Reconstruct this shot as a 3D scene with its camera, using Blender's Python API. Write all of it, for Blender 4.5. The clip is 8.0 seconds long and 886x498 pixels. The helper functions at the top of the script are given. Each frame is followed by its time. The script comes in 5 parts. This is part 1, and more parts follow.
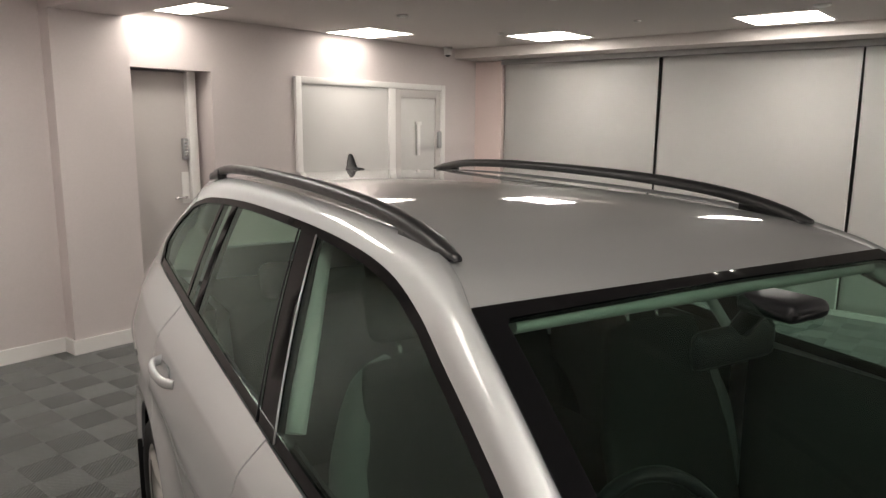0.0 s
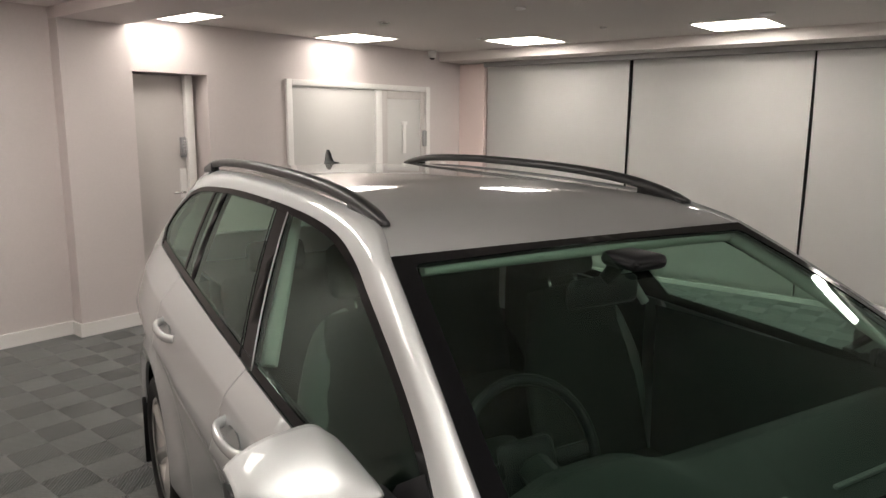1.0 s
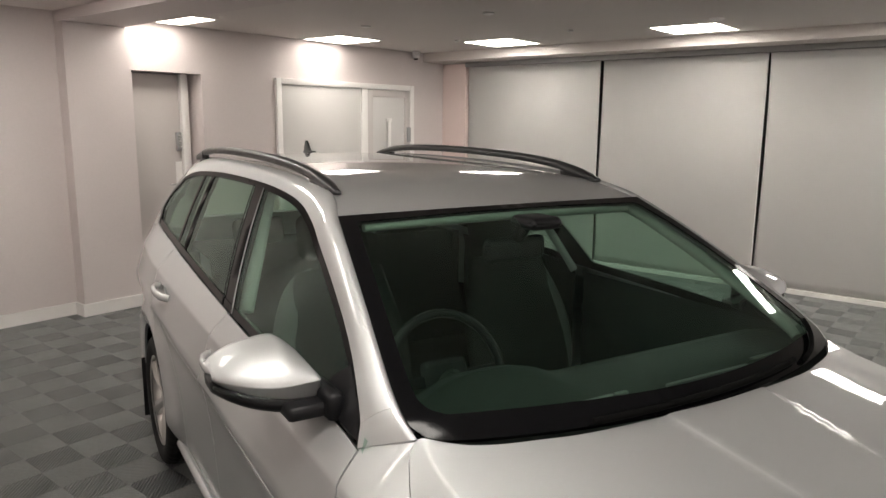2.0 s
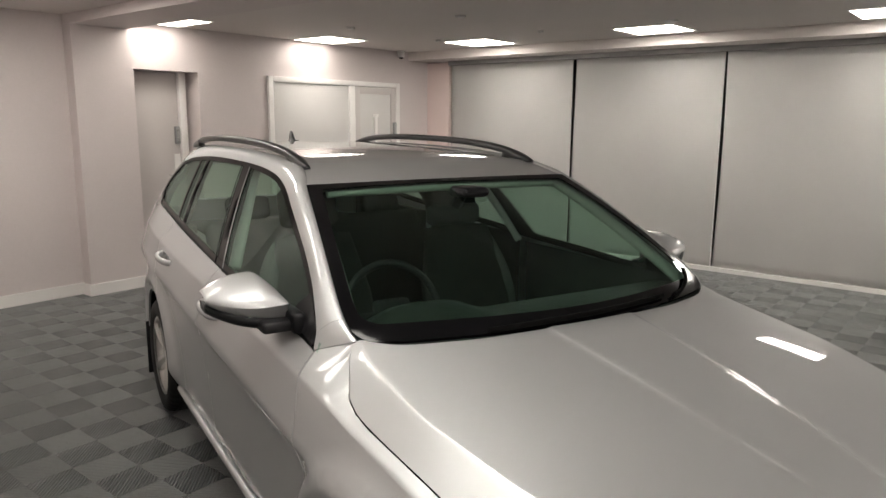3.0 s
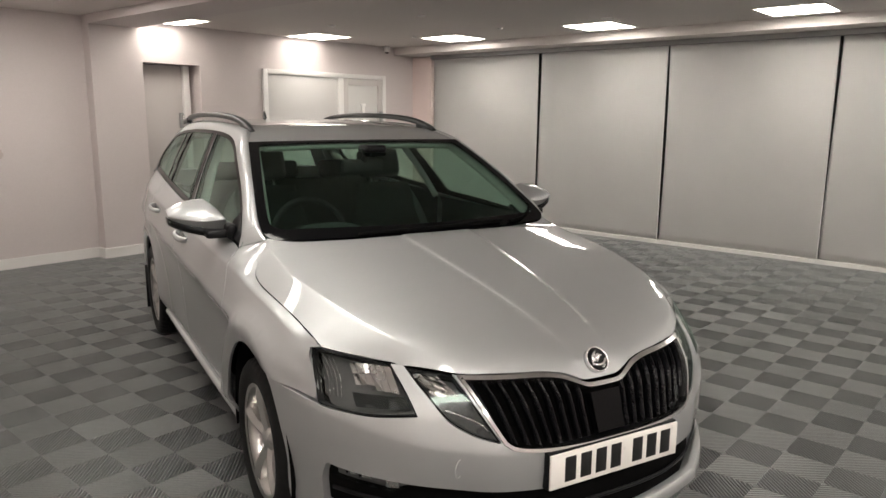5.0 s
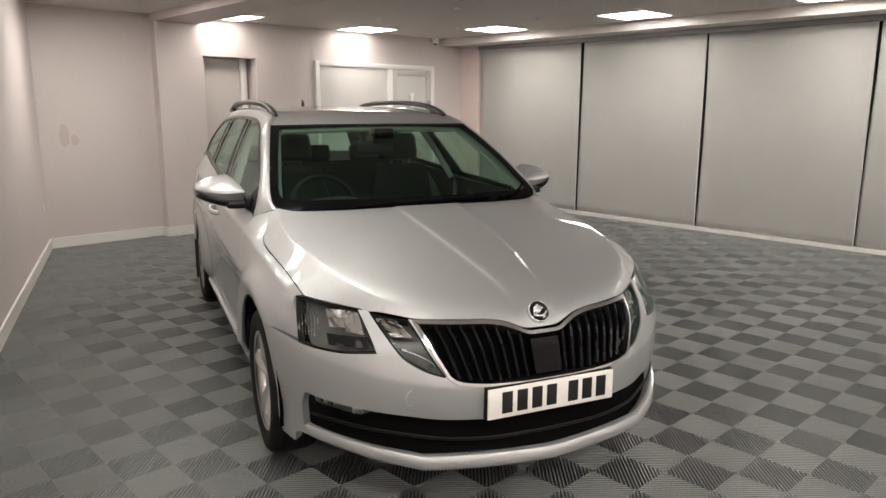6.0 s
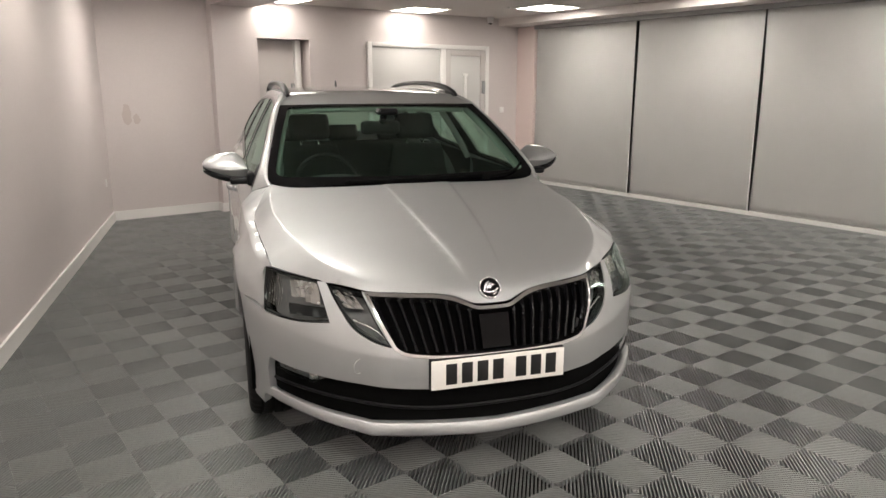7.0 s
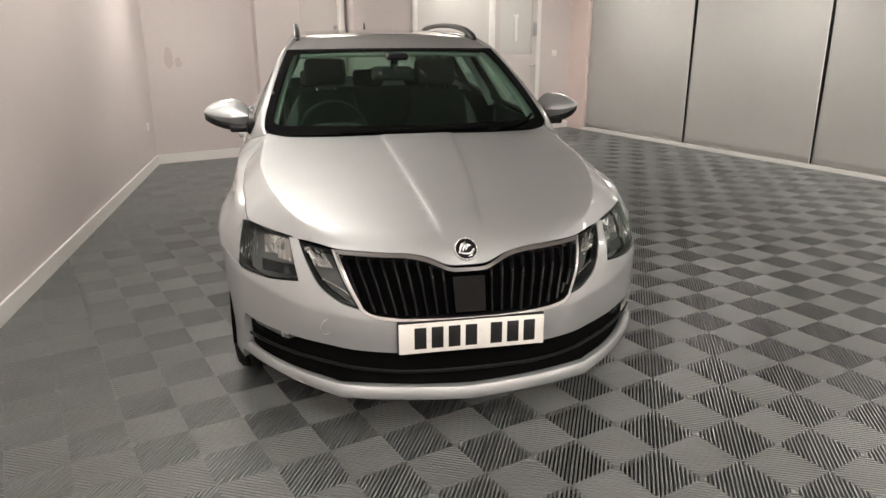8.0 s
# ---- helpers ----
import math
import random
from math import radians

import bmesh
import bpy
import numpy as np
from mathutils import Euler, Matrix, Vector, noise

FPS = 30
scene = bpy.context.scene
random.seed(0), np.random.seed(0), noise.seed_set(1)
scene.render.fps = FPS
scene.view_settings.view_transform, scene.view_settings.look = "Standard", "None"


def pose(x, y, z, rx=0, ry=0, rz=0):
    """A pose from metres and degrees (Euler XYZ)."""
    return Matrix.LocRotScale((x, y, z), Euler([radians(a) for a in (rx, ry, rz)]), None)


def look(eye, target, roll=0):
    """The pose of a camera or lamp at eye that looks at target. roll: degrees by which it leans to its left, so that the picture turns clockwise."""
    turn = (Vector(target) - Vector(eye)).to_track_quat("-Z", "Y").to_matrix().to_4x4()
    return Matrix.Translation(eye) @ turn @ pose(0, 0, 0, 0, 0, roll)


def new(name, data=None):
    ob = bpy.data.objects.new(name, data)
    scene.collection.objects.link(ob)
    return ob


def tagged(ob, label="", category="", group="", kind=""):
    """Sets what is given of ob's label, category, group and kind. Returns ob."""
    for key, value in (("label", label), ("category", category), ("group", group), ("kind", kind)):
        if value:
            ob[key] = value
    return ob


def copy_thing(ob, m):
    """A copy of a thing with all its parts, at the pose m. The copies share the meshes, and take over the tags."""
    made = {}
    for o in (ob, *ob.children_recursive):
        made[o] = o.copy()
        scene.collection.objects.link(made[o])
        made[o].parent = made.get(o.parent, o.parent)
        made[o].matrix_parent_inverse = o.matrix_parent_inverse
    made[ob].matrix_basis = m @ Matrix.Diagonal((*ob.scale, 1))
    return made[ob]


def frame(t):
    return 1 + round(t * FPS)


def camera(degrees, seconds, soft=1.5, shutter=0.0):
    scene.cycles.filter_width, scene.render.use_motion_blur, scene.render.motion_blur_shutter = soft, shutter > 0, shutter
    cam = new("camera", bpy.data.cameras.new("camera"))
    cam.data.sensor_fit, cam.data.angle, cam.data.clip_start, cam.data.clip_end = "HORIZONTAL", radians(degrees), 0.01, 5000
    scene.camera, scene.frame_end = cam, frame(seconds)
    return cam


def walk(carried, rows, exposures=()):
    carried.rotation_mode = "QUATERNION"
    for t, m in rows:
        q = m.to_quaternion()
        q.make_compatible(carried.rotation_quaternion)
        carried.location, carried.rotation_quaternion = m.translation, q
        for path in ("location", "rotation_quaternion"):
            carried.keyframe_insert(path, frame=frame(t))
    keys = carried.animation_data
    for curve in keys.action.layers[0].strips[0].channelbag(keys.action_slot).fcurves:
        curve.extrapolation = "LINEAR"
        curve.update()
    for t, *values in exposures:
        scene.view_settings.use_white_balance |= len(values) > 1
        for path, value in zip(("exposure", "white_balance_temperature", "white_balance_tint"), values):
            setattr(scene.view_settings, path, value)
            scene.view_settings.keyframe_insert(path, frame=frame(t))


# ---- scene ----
cam = camera(63.5, 8.0)
PATH = [
    (0, (-0.773, 1.406, 1.682), (0.74, 2.665, 1.328), 0.5),
    (0.5, (-0.89, 1.205, 1.695), (0.625, 2.462, 1.341), 0.6),
    (1, (-1.011, 0.999, 1.684), (0.504, 2.255, 1.329), 0.4),
    (1.5, (-1.129, 0.802, 1.677), (0.389, 2.055, 1.323), 0.5),
    (2, (-1.256, 0.566, 1.657), (0.264, 1.816, 1.301), 0.5),
    (3.5, (-1.682, -0.17, 1.597), (-0.158, 1.075, 1.236), 0.4),
    (4, (-1.791, -0.438, 1.563), (-0.272, 0.811, 1.202), 0.3),
    (4.5, (-1.916, -0.709, 1.543), (-0.403, 0.548, 1.181), 0.4),
    (6, (-1.954, -1.518, 1.494), (-0.609, -0.091, 1.1), 0.1),
    (6.5, (-1.839, -1.747, 1.502), (-0.592, -0.237, 1.094), 0.1),
    (7, (-1.65, -1.889, 1.495), (-0.487, -0.324, 1.049), 0.0),
    (7.5, (-1.47, -1.946, 1.502), (-0.397, -0.354, 0.941), -0.0),
    (8, (-1.286, -1.947, 1.506), (-0.3, -0.311, 0.912), -0.1),
]
walk(cam, [(t, look(eye, target, roll)) for t, eye, target, roll in PATH], [(0.0, 1.73), (1.5, 1.84), (2.2, 1.81), (3.3, 1.73), (4.5, 1.75), (6.0, 1.86), (7.0, 1.91), (8.0, 2.0)])

# world: a sealed showroom, so almost nothing comes from outside
world = bpy.data.worlds.new("world")
scene.world = world
world.use_nodes = True
world.node_tree.nodes["Background"].inputs[0].default_value = (0.5, 0.5, 0.5, 1)
world.node_tree.nodes["Background"].inputs[1].default_value = 0.02
PANEL_GLOW = 8.5

# ---- geometry helpers ----
from mathutils.geometry import delaunay_2d_cdt


def pchip(xs, ys):
    """Monotone cubic through the points."""
    xs, ys = np.array(xs, float), np.array(ys, float)
    h, d = np.diff(xs), np.diff(ys) / np.diff(xs)
    m = np.zeros(len(xs))
    m[0], m[-1] = d[0], d[-1]
    for i in range(1, len(xs) - 1):
        if d[i - 1] * d[i] > 0:
            w1, w2 = 2 * h[i] + h[i - 1], h[i] + 2 * h[i - 1]
            m[i] = (w1 + w2) / (w1 / d[i - 1] + w2 / d[i])

    def f(x):
        i = min(max(int(np.searchsorted(xs, x)) - 1, 0), len(xs) - 2)
        if x < xs[0]:
            return ys[0] + m[0] * (x - xs[0])
        if x > xs[-1]:
            return ys[-1] + m[-1] * (x - xs[-1])
        t = (x - xs[i]) / h[i]
        return ((1 + 2 * t) * (1 - t) ** 2 * ys[i] + t * (1 - t) ** 2 * h[i] * m[i]
                + t * t * (3 - 2 * t) * ys[i + 1] + t * t * (t - 1) * h[i] * m[i + 1])
    return f


def flow(points, n=8):
    """A smooth line through the points (Catmull-Rom), n steps a span, any dimension."""
    p = [np.array(q, float) for q in points]
    p = [2 * p[0] - p[1]] + p + [2 * p[-1] - p[-2]]
    out = []
    for i in range(1, len(p) - 2):
        a, b, c, d = p[i - 1], p[i], p[i + 1], p[i + 2]
        for k in range(n):
            t = k / n
            out.append(0.5 * ((2 * b) + (c - a) * t + (2 * a - 5 * b + 4 * c - d) * t * t + (3 * b - a - 3 * c + d) * t ** 3))
    out.append(p[-2])
    return out


def outline(*runs):
    """A closed 2D outline: each run is a smooth line, runs meet at corners."""
    pts = []
    for run in runs:
        line = flow(run, 8) if len(run) > 2 else [np.array(q, float) for q in run]
        for q in line:
            if not pts or np.linalg.norm(q - pts[-1]) > 1e-4:
                pts.append(q)
    if np.linalg.norm(pts[0] - pts[-1]) < 1e-4:
        pts.pop()
    return pts


def densify(pts, step):
    out = []
    for a, b in zip(pts, pts[1:] + pts[:1]):
        n = max(1, int(np.ceil(np.linalg.norm(b - a) / step)))
        out += [a + (b - a) * k / n for k in range(n)]
    return out


def inside(x, y, poly):
    a = poly
    b = np.roll(poly, -1, axis=0)
    cond = (a[:, 1] > y) != (b[:, 1] > y)
    dy = np.where(np.abs(b[:, 1] - a[:, 1]) < 1e-12, 1e-12, b[:, 1] - a[:, 1])
    xi = a[:, 0] + (y - a[:, 1]) * (b[:, 0] - a[:, 0]) / dy
    return int(np.sum(cond & (x < xi))) % 2 == 1


def patch(border, fn, out, step=0.04, holes=(), lift=0.0, rim=0.012, mirror=False, lines=()):
    """A panel: a flat outline laid on the surface fn(a, b) and given a turned-in edge. out(p): which way is outside."""
    loops = [densify(border, step)] + [densify(h, step) for h in holes]
    polys = [np.array(l) for l in loops]
    pts, edges = [], []
    for l in loops:
        n0 = len(pts)
        pts += [Vector((float(q[0]), float(q[1]))) for q in l]
        edges += [(n0 + k, n0 + (k + 1) % len(l)) for k in range(len(l))]
    ring = np.concatenate(polys)
    for line in lines:
        last = None
        for q in line:
            ok = inside(q[0], q[1], polys[0]) and not any(inside(q[0], q[1], h) for h in polys[1:]) and np.min(np.sum((ring - q) ** 2, axis=1)) > (0.15 * step) ** 2
            if ok:
                pts.append(Vector((float(q[0]), float(q[1]))))
                if last is not None:
                    edges.append((last, len(pts) - 1))
            last = len(pts) - 1 if ok else None
    if lines:
        ring = np.array([(p.x, p.y) for p in pts])
    lo, hi = polys[0].min(0), polys[0].max(0)
    row, b = 0, lo[1] + step * 0.5
    while b < hi[1]:
        a = lo[0] + step * (0.5 if row % 2 else 0.1)
        while a < hi[0]:
            if inside(a, b, polys[0]) and not any(inside(a, b, h) for h in polys[1:]):
                if np.min(np.sum((ring - (a, b)) ** 2, axis=1)) > (0.5 * step) ** 2:
                    pts.append(Vector((float(a), float(b))))
            a += step
        b += step * 0.87
        row += 1
    v2, _, f2, _, _, _ = delaunay_2d_cdt(pts, edges, [], 0, 1e-5)
    bm = bmesh.new()
    e = 1e-3
    top, norm = [], []
    for q in v2:
        p = Vector(fn(q.x, q.y))
        n = (Vector(fn(q.x + e, q.y)) - Vector(fn(q.x - e, q.y))).cross(Vector(fn(q.x, q.y + e)) - Vector(fn(q.x, q.y - e)))
        n.normalize()
        if n.dot(Vector(out(p))) < 0:
            n = -n
        p = p + n * lift
        if mirror:
            p.x, n.x = -p.x, -n.x
        top.append(bm.verts.new(p))
        norm.append(n)
    faces = []
    for f in f2:
        c = sum((v2[i] for i in f), Vector((0, 0))) / len(f)
        if not inside(c.x, c.y, polys[0]) or any(inside(c.x, c.y, h) for h in polys[1:]):
            continue
        try:
            face = bm.faces.new([top[i] for i in f])
        except ValueError:
            continue
        face.normal_update()
        if face.normal.dot(norm[f[0]]) < 0:
            face.normal_flip()
        face.smooth = True
        faces.append(face)
    if rim:
        index = {v: i for i, v in enumerate(top)}
        low = {}
        border_edges = [ed for ed in bm.edges if len(ed.link_faces) == 1]
        for ed in border_edges:
            for v in ed.verts:
                if v not in low:
                    low[v] = bm.verts.new(v.co - norm[index[v]] * rim)
        for ed in border_edges:
            a, b = ed.verts
            f = ed.link_faces[0]
            loop = next(l for l in f.loops if l.edge == ed)
            a, b = loop.vert, loop.link_loop_next.vert
            g = bm.faces.new([b, a, low[a], low[b]])
            g.smooth = False
            ed.smooth = False
    loose = [v for v in bm.verts if not v.link_faces]
    bmesh.ops.delete(bm, geom=loose, context="VERTS")
    return bm


def grid_mesh(rows, flip=False, closed=False):
    """A skin over rows of points."""
    bm = bmesh.new()
    vs = [[bm.verts.new(Vector(p)) for p in r] for r in rows]
    for r0, r1 in zip(vs, vs[1:]):
        n = len(r0)
        for k in range(n if closed else n - 1):
            q = [r0[k], r0[(k + 1) % n], r1[(k + 1) % n], r1[k]]
            if flip:
                q.reverse()
            bm.faces.new(q).smooth = True
    return bm


def box(bm, x0, x1, y0, y1, z0, z1, m=None):
    vs = [bm.verts.new((m @ Vector(p)) if m else p) for p in
          ((x0, y0, z0), (x1, y0, z0), (x1, y1, z0), (x0, y1, z0), (x0, y0, z1), (x1, y0, z1), (x1, y1, z1), (x0, y1, z1))]
    for f in ((0, 3, 2, 1), (4, 5, 6, 7), (0, 1, 5, 4), (1, 2, 6, 5), (2, 3, 7, 6), (3, 0, 4, 7)):
        bm.faces.new([vs[i] for i in f])
    return bm


def block(x0, x1, y0, y1, z0, z1, bevel=0.0, seg=2, m=None):
    bm = box(bmesh.new(), x0, x1, y0, y1, z0, z1, m)
    if bevel:
        bmesh.ops.bevel(bm, geom=list(bm.edges), offset=bevel, segments=seg, profile=0.5, affect="EDGES")
        for f in bm.faces:
            f.smooth = True
    return bm


def tube(line, radius, sides=8, flat=1.0, up=(0, 0, 1), ends=True, radii=None):
    """A rod along a line, its section flattened along up."""
    line = [Vector(p) for p in line]
    rows = []
    for i, p in enumerate(line):
        d = (line[min(i + 1, len(line) - 1)] - line[max(i - 1, 0)]).normalized()
        s = d.cross(Vector(up)).normalized()
        w = s.cross(d).normalized()
        r = radii[i] if radii else radius
        rows.append([p + s * (r * math.cos(2 * math.pi * k / sides)) + w * (r * flat * math.sin(2 * math.pi * k / sides)) for k in range(sides)])
    bm = grid_mesh(rows, closed=True)
    bm.verts.ensure_lookup_table()
    if ends:
        n = len(bm.verts)
        bm.faces.new([bm.verts[k] for k in range(sides)])
        bm.faces.new([bm.verts[n - 1 - k] for k in range(sides)])
    bmesh.ops.recalc_face_normals(bm, faces=bm.faces)
    return bm


def spin(profile, n=48, axis="x", close=False):
    """A turned body: profile rows of (along, radius) about the axis."""
    rows = []
    prof = profile + profile[:1] if close else profile
    for a, r in prof:
        row = []
        for k in range(n):
            t = 2 * math.pi * k / n
            row.append((a, r * math.cos(t), r * math.sin(t)) if axis == "x" else (r * math.cos(t), r * math.sin(t), a))
        rows.append(row)
    bm = grid_mesh(rows, closed=True)
    bmesh.ops.remove_doubles(bm, verts=bm.verts, dist=1e-6)
    bmesh.ops.recalc_face_normals(bm, faces=bm.faces)
    return bm


def move(bm, m):
    bmesh.ops.transform(bm, matrix=m, verts=bm.verts)
    if m.determinant() < 0:
        bmesh.ops.reverse_faces(bm, faces=bm.faces)
    return bm


def join(*bms):
    out = bmesh.new()
    for b in bms:
        me = bpy.data.meshes.new("join")
        b.to_mesh(me)
        b.free()
        out.from_mesh(me)
        bpy.data.meshes.remove(me)
    return out


def mesh_of(name, bm, material):
    me = bpy.data.meshes.new(name)
    bm.normal_update()
    bm.to_mesh(me)
    bm.free()
    me.materials.append(material)
    return me


def part(name, bm, material, parent, label=""):
    ob = new(name, mesh_of(name, bm, material))
    ob.parent = parent
    return tagged(ob, label)


def thing(name, bm, material, label, category, group="", kind=""):
    return tagged(new(name, mesh_of(name, bm, material)), label, category, group, kind)


def base(name, m, label, category, group="", kind=""):
    ob = new(name)
    ob.matrix_world = m
    ob.empty_display_size = 0.1
    return tagged(ob, label, category, group, kind)


# ---- materials ----
def material(name, colour, rough=0.5, metal=0.0, coat=0.0, spec=0.5, vary=0.06, scale=6.0, fine=180.0, bump=0.0, spread=0.08, bump_scale=None, random_tint=0.0):
    m = bpy.data.materials.new(name)
    m.use_nodes = True
    nt = m.node_tree
    bsdf = nt.nodes["Principled BSDF"]
    geo = nt.nodes.new("ShaderNodeTexCoord")
    big, small = nt.nodes.new("ShaderNodeTexNoise"), nt.nodes.new("ShaderNodeTexNoise")
    big.inputs["Scale"].default_value, big.inputs["Detail"].default_value = scale, 5
    small.inputs["Scale"].default_value, small.inputs["Detail"].default_value = fine, 3
    for n in (big, small):
        nt.links.new(geo.outputs["Object"], n.inputs["Vector"])
    mix = nt.nodes.new("ShaderNodeMath")
    mix.operation = "MULTIPLY_ADD"
    mix.inputs[1].default_value = 0.6
    nt.links.new(big.outputs["Fac"], mix.inputs[0])
    part2 = nt.nodes.new("ShaderNodeMath")
    part2.operation = "MULTIPLY"
    part2.inputs[1].default_value = 0.4
    nt.links.new(small.outputs["Fac"], part2.inputs[0])
    nt.links.new(part2.outputs[0], mix.inputs[2])
    ramp = nt.nodes.new("ShaderNodeValToRGB")
    ramp.color_ramp.elements[0].position, ramp.color_ramp.elements[1].position = 0.3, 0.7
    ramp.color_ramp.elements[0].color = (*[c * (1 - vary) for c in colour], 1)
    ramp.color_ramp.elements[1].color = (*[min(1, c * (1 + vary)) for c in colour], 1)
    nt.links.new(mix.outputs[0], ramp.inputs[0])
    last = ramp.outputs[0]
    if random_tint:
        info, hsv, rng = nt.nodes.new("ShaderNodeObjectInfo"), nt.nodes.new("ShaderNodeHueSaturation"), nt.nodes.new("ShaderNodeMapRange")
        rng.inputs[3].default_value, rng.inputs[4].default_value = 1 - random_tint, 1 + random_tint
        nt.links.new(info.outputs["Random"], rng.inputs[0])
        nt.links.new(rng.outputs[0], hsv.inputs["Value"])
        nt.links.new(last, hsv.inputs["Color"])
        last = hsv.outputs[0]
    nt.links.new(last, bsdf.inputs["Base Color"])
    rr = nt.nodes.new("ShaderNodeMapRange")
    rr.inputs[3].default_value, rr.inputs[4].default_value = max(0.02, rough - spread), min(1, rough + spread)
    nt.links.new(big.outputs["Fac"], rr.inputs[0])
    nt.links.new(rr.outputs[0], bsdf.inputs["Roughness"])
    bsdf.inputs["Metallic"].default_value = metal
    bsdf.inputs["Specular IOR Level"].default_value = spec
    bsdf.inputs["Coat Weight"].default_value = coat
    bsdf.inputs["Coat Roughness"].default_value = 0.03
    if bump:
        bn = nt.nodes.new("ShaderNodeBump")
        bn.inputs["Strength"].default_value, bn.inputs["Distance"].default_value = bump, 0.002
        src = small
        if bump_scale:
            src = nt.nodes.new("ShaderNodeTexNoise")
            src.inputs["Scale"].default_value, src.inputs["Detail"].default_value = bump_scale, 4
            nt.links.new(geo.outputs["Object"], src.inputs["Vector"])
        nt.links.new(src.outputs["Fac"], bn.inputs["Height"])
        nt.links.new(bn.outputs[0], bsdf.inputs["Normal"])
    return m


def glass(name, tint, ior=1.5):
    """A thin tinted pane: see-through, with a clear reflection."""
    m = bpy.data.materials.new(name)
    m.use_nodes = True
    nt = m.node_tree
    nt.nodes.remove(nt.nodes["Principled BSDF"])
    o = nt.nodes["Material Output"]
    mix, tr, gl, lw = (nt.nodes.new("ShaderNode" + k) for k in ("MixShader", "BsdfTransparent", "BsdfGlossy", "LayerWeight"))
    tr.inputs[0].default_value = (*tint, 1)
    gl.inputs["Color"].default_value = (0.80, 0.98, 0.90, 1)
    gl.inputs["Roughness"].default_value = 0.02
    lw.inputs["Blend"].default_value = 0.5
    power, scale = nt.nodes.new("ShaderNodeMath"), nt.nodes.new("ShaderNodeMath")
    power.operation, scale.operation = "POWER", "MULTIPLY_ADD"
    power.inputs[1].default_value = 5.0
    f0 = ((ior - 1) / (ior + 1)) ** 2
    scale.inputs[1].default_value, scale.inputs[2].default_value = 1 - f0, f0
    nt.links.new(lw.outputs["Facing"], power.inputs[0])
    nt.links.new(power.outputs[0], scale.inputs[0])
    nt.links.new(scale.outputs[0], mix.inputs[0])
    nt.links.new(tr.outputs[0], mix.inputs[1])
    nt.links.new(gl.outputs[0], mix.inputs[2])
    nt.links.new(mix.outputs[0], o.inputs[0])
    return m


def glow(name, colour, strength):
    m = bpy.data.materials.new(name)
    m.use_nodes = True
    b = m.node_tree.nodes["Principled BSDF"]
    b.inputs["Base Color"].default_value = (0.8, 0.8, 0.8, 1)
    b.inputs["Emission Color"].default_value = (*colour, 1)
    b.inputs["Emission Strength"].default_value = strength
    return m


WALL = material("wall_paint", (0.57, 0.515, 0.505), 0.7, vary=0.04, scale=1.3, fine=60, bump=0.15, bump_scale=90)
PINK = material("pink_wall_paint", (0.68, 0.56, 0.53), 0.7, vary=0.04, scale=1.3, fine=60, bump=0.15, bump_scale=90)
SCUFF = material("scuffed_wall_paint", (0.50, 0.43, 0.41), 0.7, vary=0.05, scale=9)
CEIL = material("ceiling_paint", (0.62, 0.575, 0.55), 0.8, vary=0.04, scale=1.0, fine=60, bump=0.12, bump_scale=120)
WHITE = material("white_gloss_paint", (0.74, 0.72, 0.70), 0.35, vary=0.04, scale=4, fine=120, bump=0.05)
DOORP = material("grey_door_paint", (0.50, 0.465, 0.45), 0.5, vary=0.04, scale=2, fine=90, bump=0.06)
BOARD = material("white_board", (0.56, 0.545, 0.53), 0.6, vary=0.03, scale=2, fine=90, bump=0.06)
BLIND = material("blind_fabric", (0.79, 0.772, 0.75), 0.9, vary=0.05, scale=1.2, fine=500, bump=0.25, bump_scale=700)
RAIL = material("blind_rail_metal", (0.35, 0.35, 0.35), 0.4, 0.6, scale=8)
TILE = material("grey_tile_plastic", (0.160, 0.165, 0.163), 0.36, vary=0.16, scale=3.0, fine=70, bump=0.1, spread=0.12, random_tint=0.10)
UNDER = material("dark_subfloor", (0.012, 0.012, 0.012), 0.9, vary=0.2)
PAINT = material("silver_car_paint", (0.495, 0.505, 0.508), 0.57, 0.87, 1.0, vary=0.02, scale=2.0, fine=900, bump=0.02, spread=0.03)
SLATBLACK = material("black_slat_plastic", (0.004, 0.004, 0.005), 0.22, spec=0.16, vary=0.2, scale=20)
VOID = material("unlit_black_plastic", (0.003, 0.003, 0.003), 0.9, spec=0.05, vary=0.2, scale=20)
PAINT.node_tree.nodes["Principled BSDF"].inputs["Coat IOR"].default_value = 1.5
RAILBLACK = material("black_rail_metal", (0.012, 0.012, 0.013), 0.34, spec=0.5, vary=0.2, scale=20, bump=0.03)
BLACK = material("black_satin_plastic", (0.007, 0.007, 0.008), 0.42, spec=0.16, vary=0.2, scale=20, bump=0.03)
GLOSSBLACK = material("gloss_black_trim", (0.003, 0.003, 0.0035), 0.10, spec=0.13, vary=0.1, scale=20)
RUBBER = material("tyre_rubber", (0.009, 0.009, 0.009), 0.75, spec=0.25, vary=0.25, scale=30, bump=0.2)
ALLOY = material("alloy_rim", (0.66, 0.645, 0.62), 0.33, 0.85, 0.4, vary=0.05, scale=12)
CHROME = material("chrome", (0.74, 0.735, 0.73), 0.24, 1.0, vary=0.03, scale=15, spread=0.04)
FABRIC = material("dark_seat_fabric", (0.014, 0.0155, 0.015), 0.9, vary=0.15, scale=9, fine=90, bump=0.0, spec=0.2)
DASH = material("dark_dash_plastic", (0.014, 0.017, 0.016), 0.55, vary=0.15, scale=10, fine=90, bump=0.0, spec=0.3)
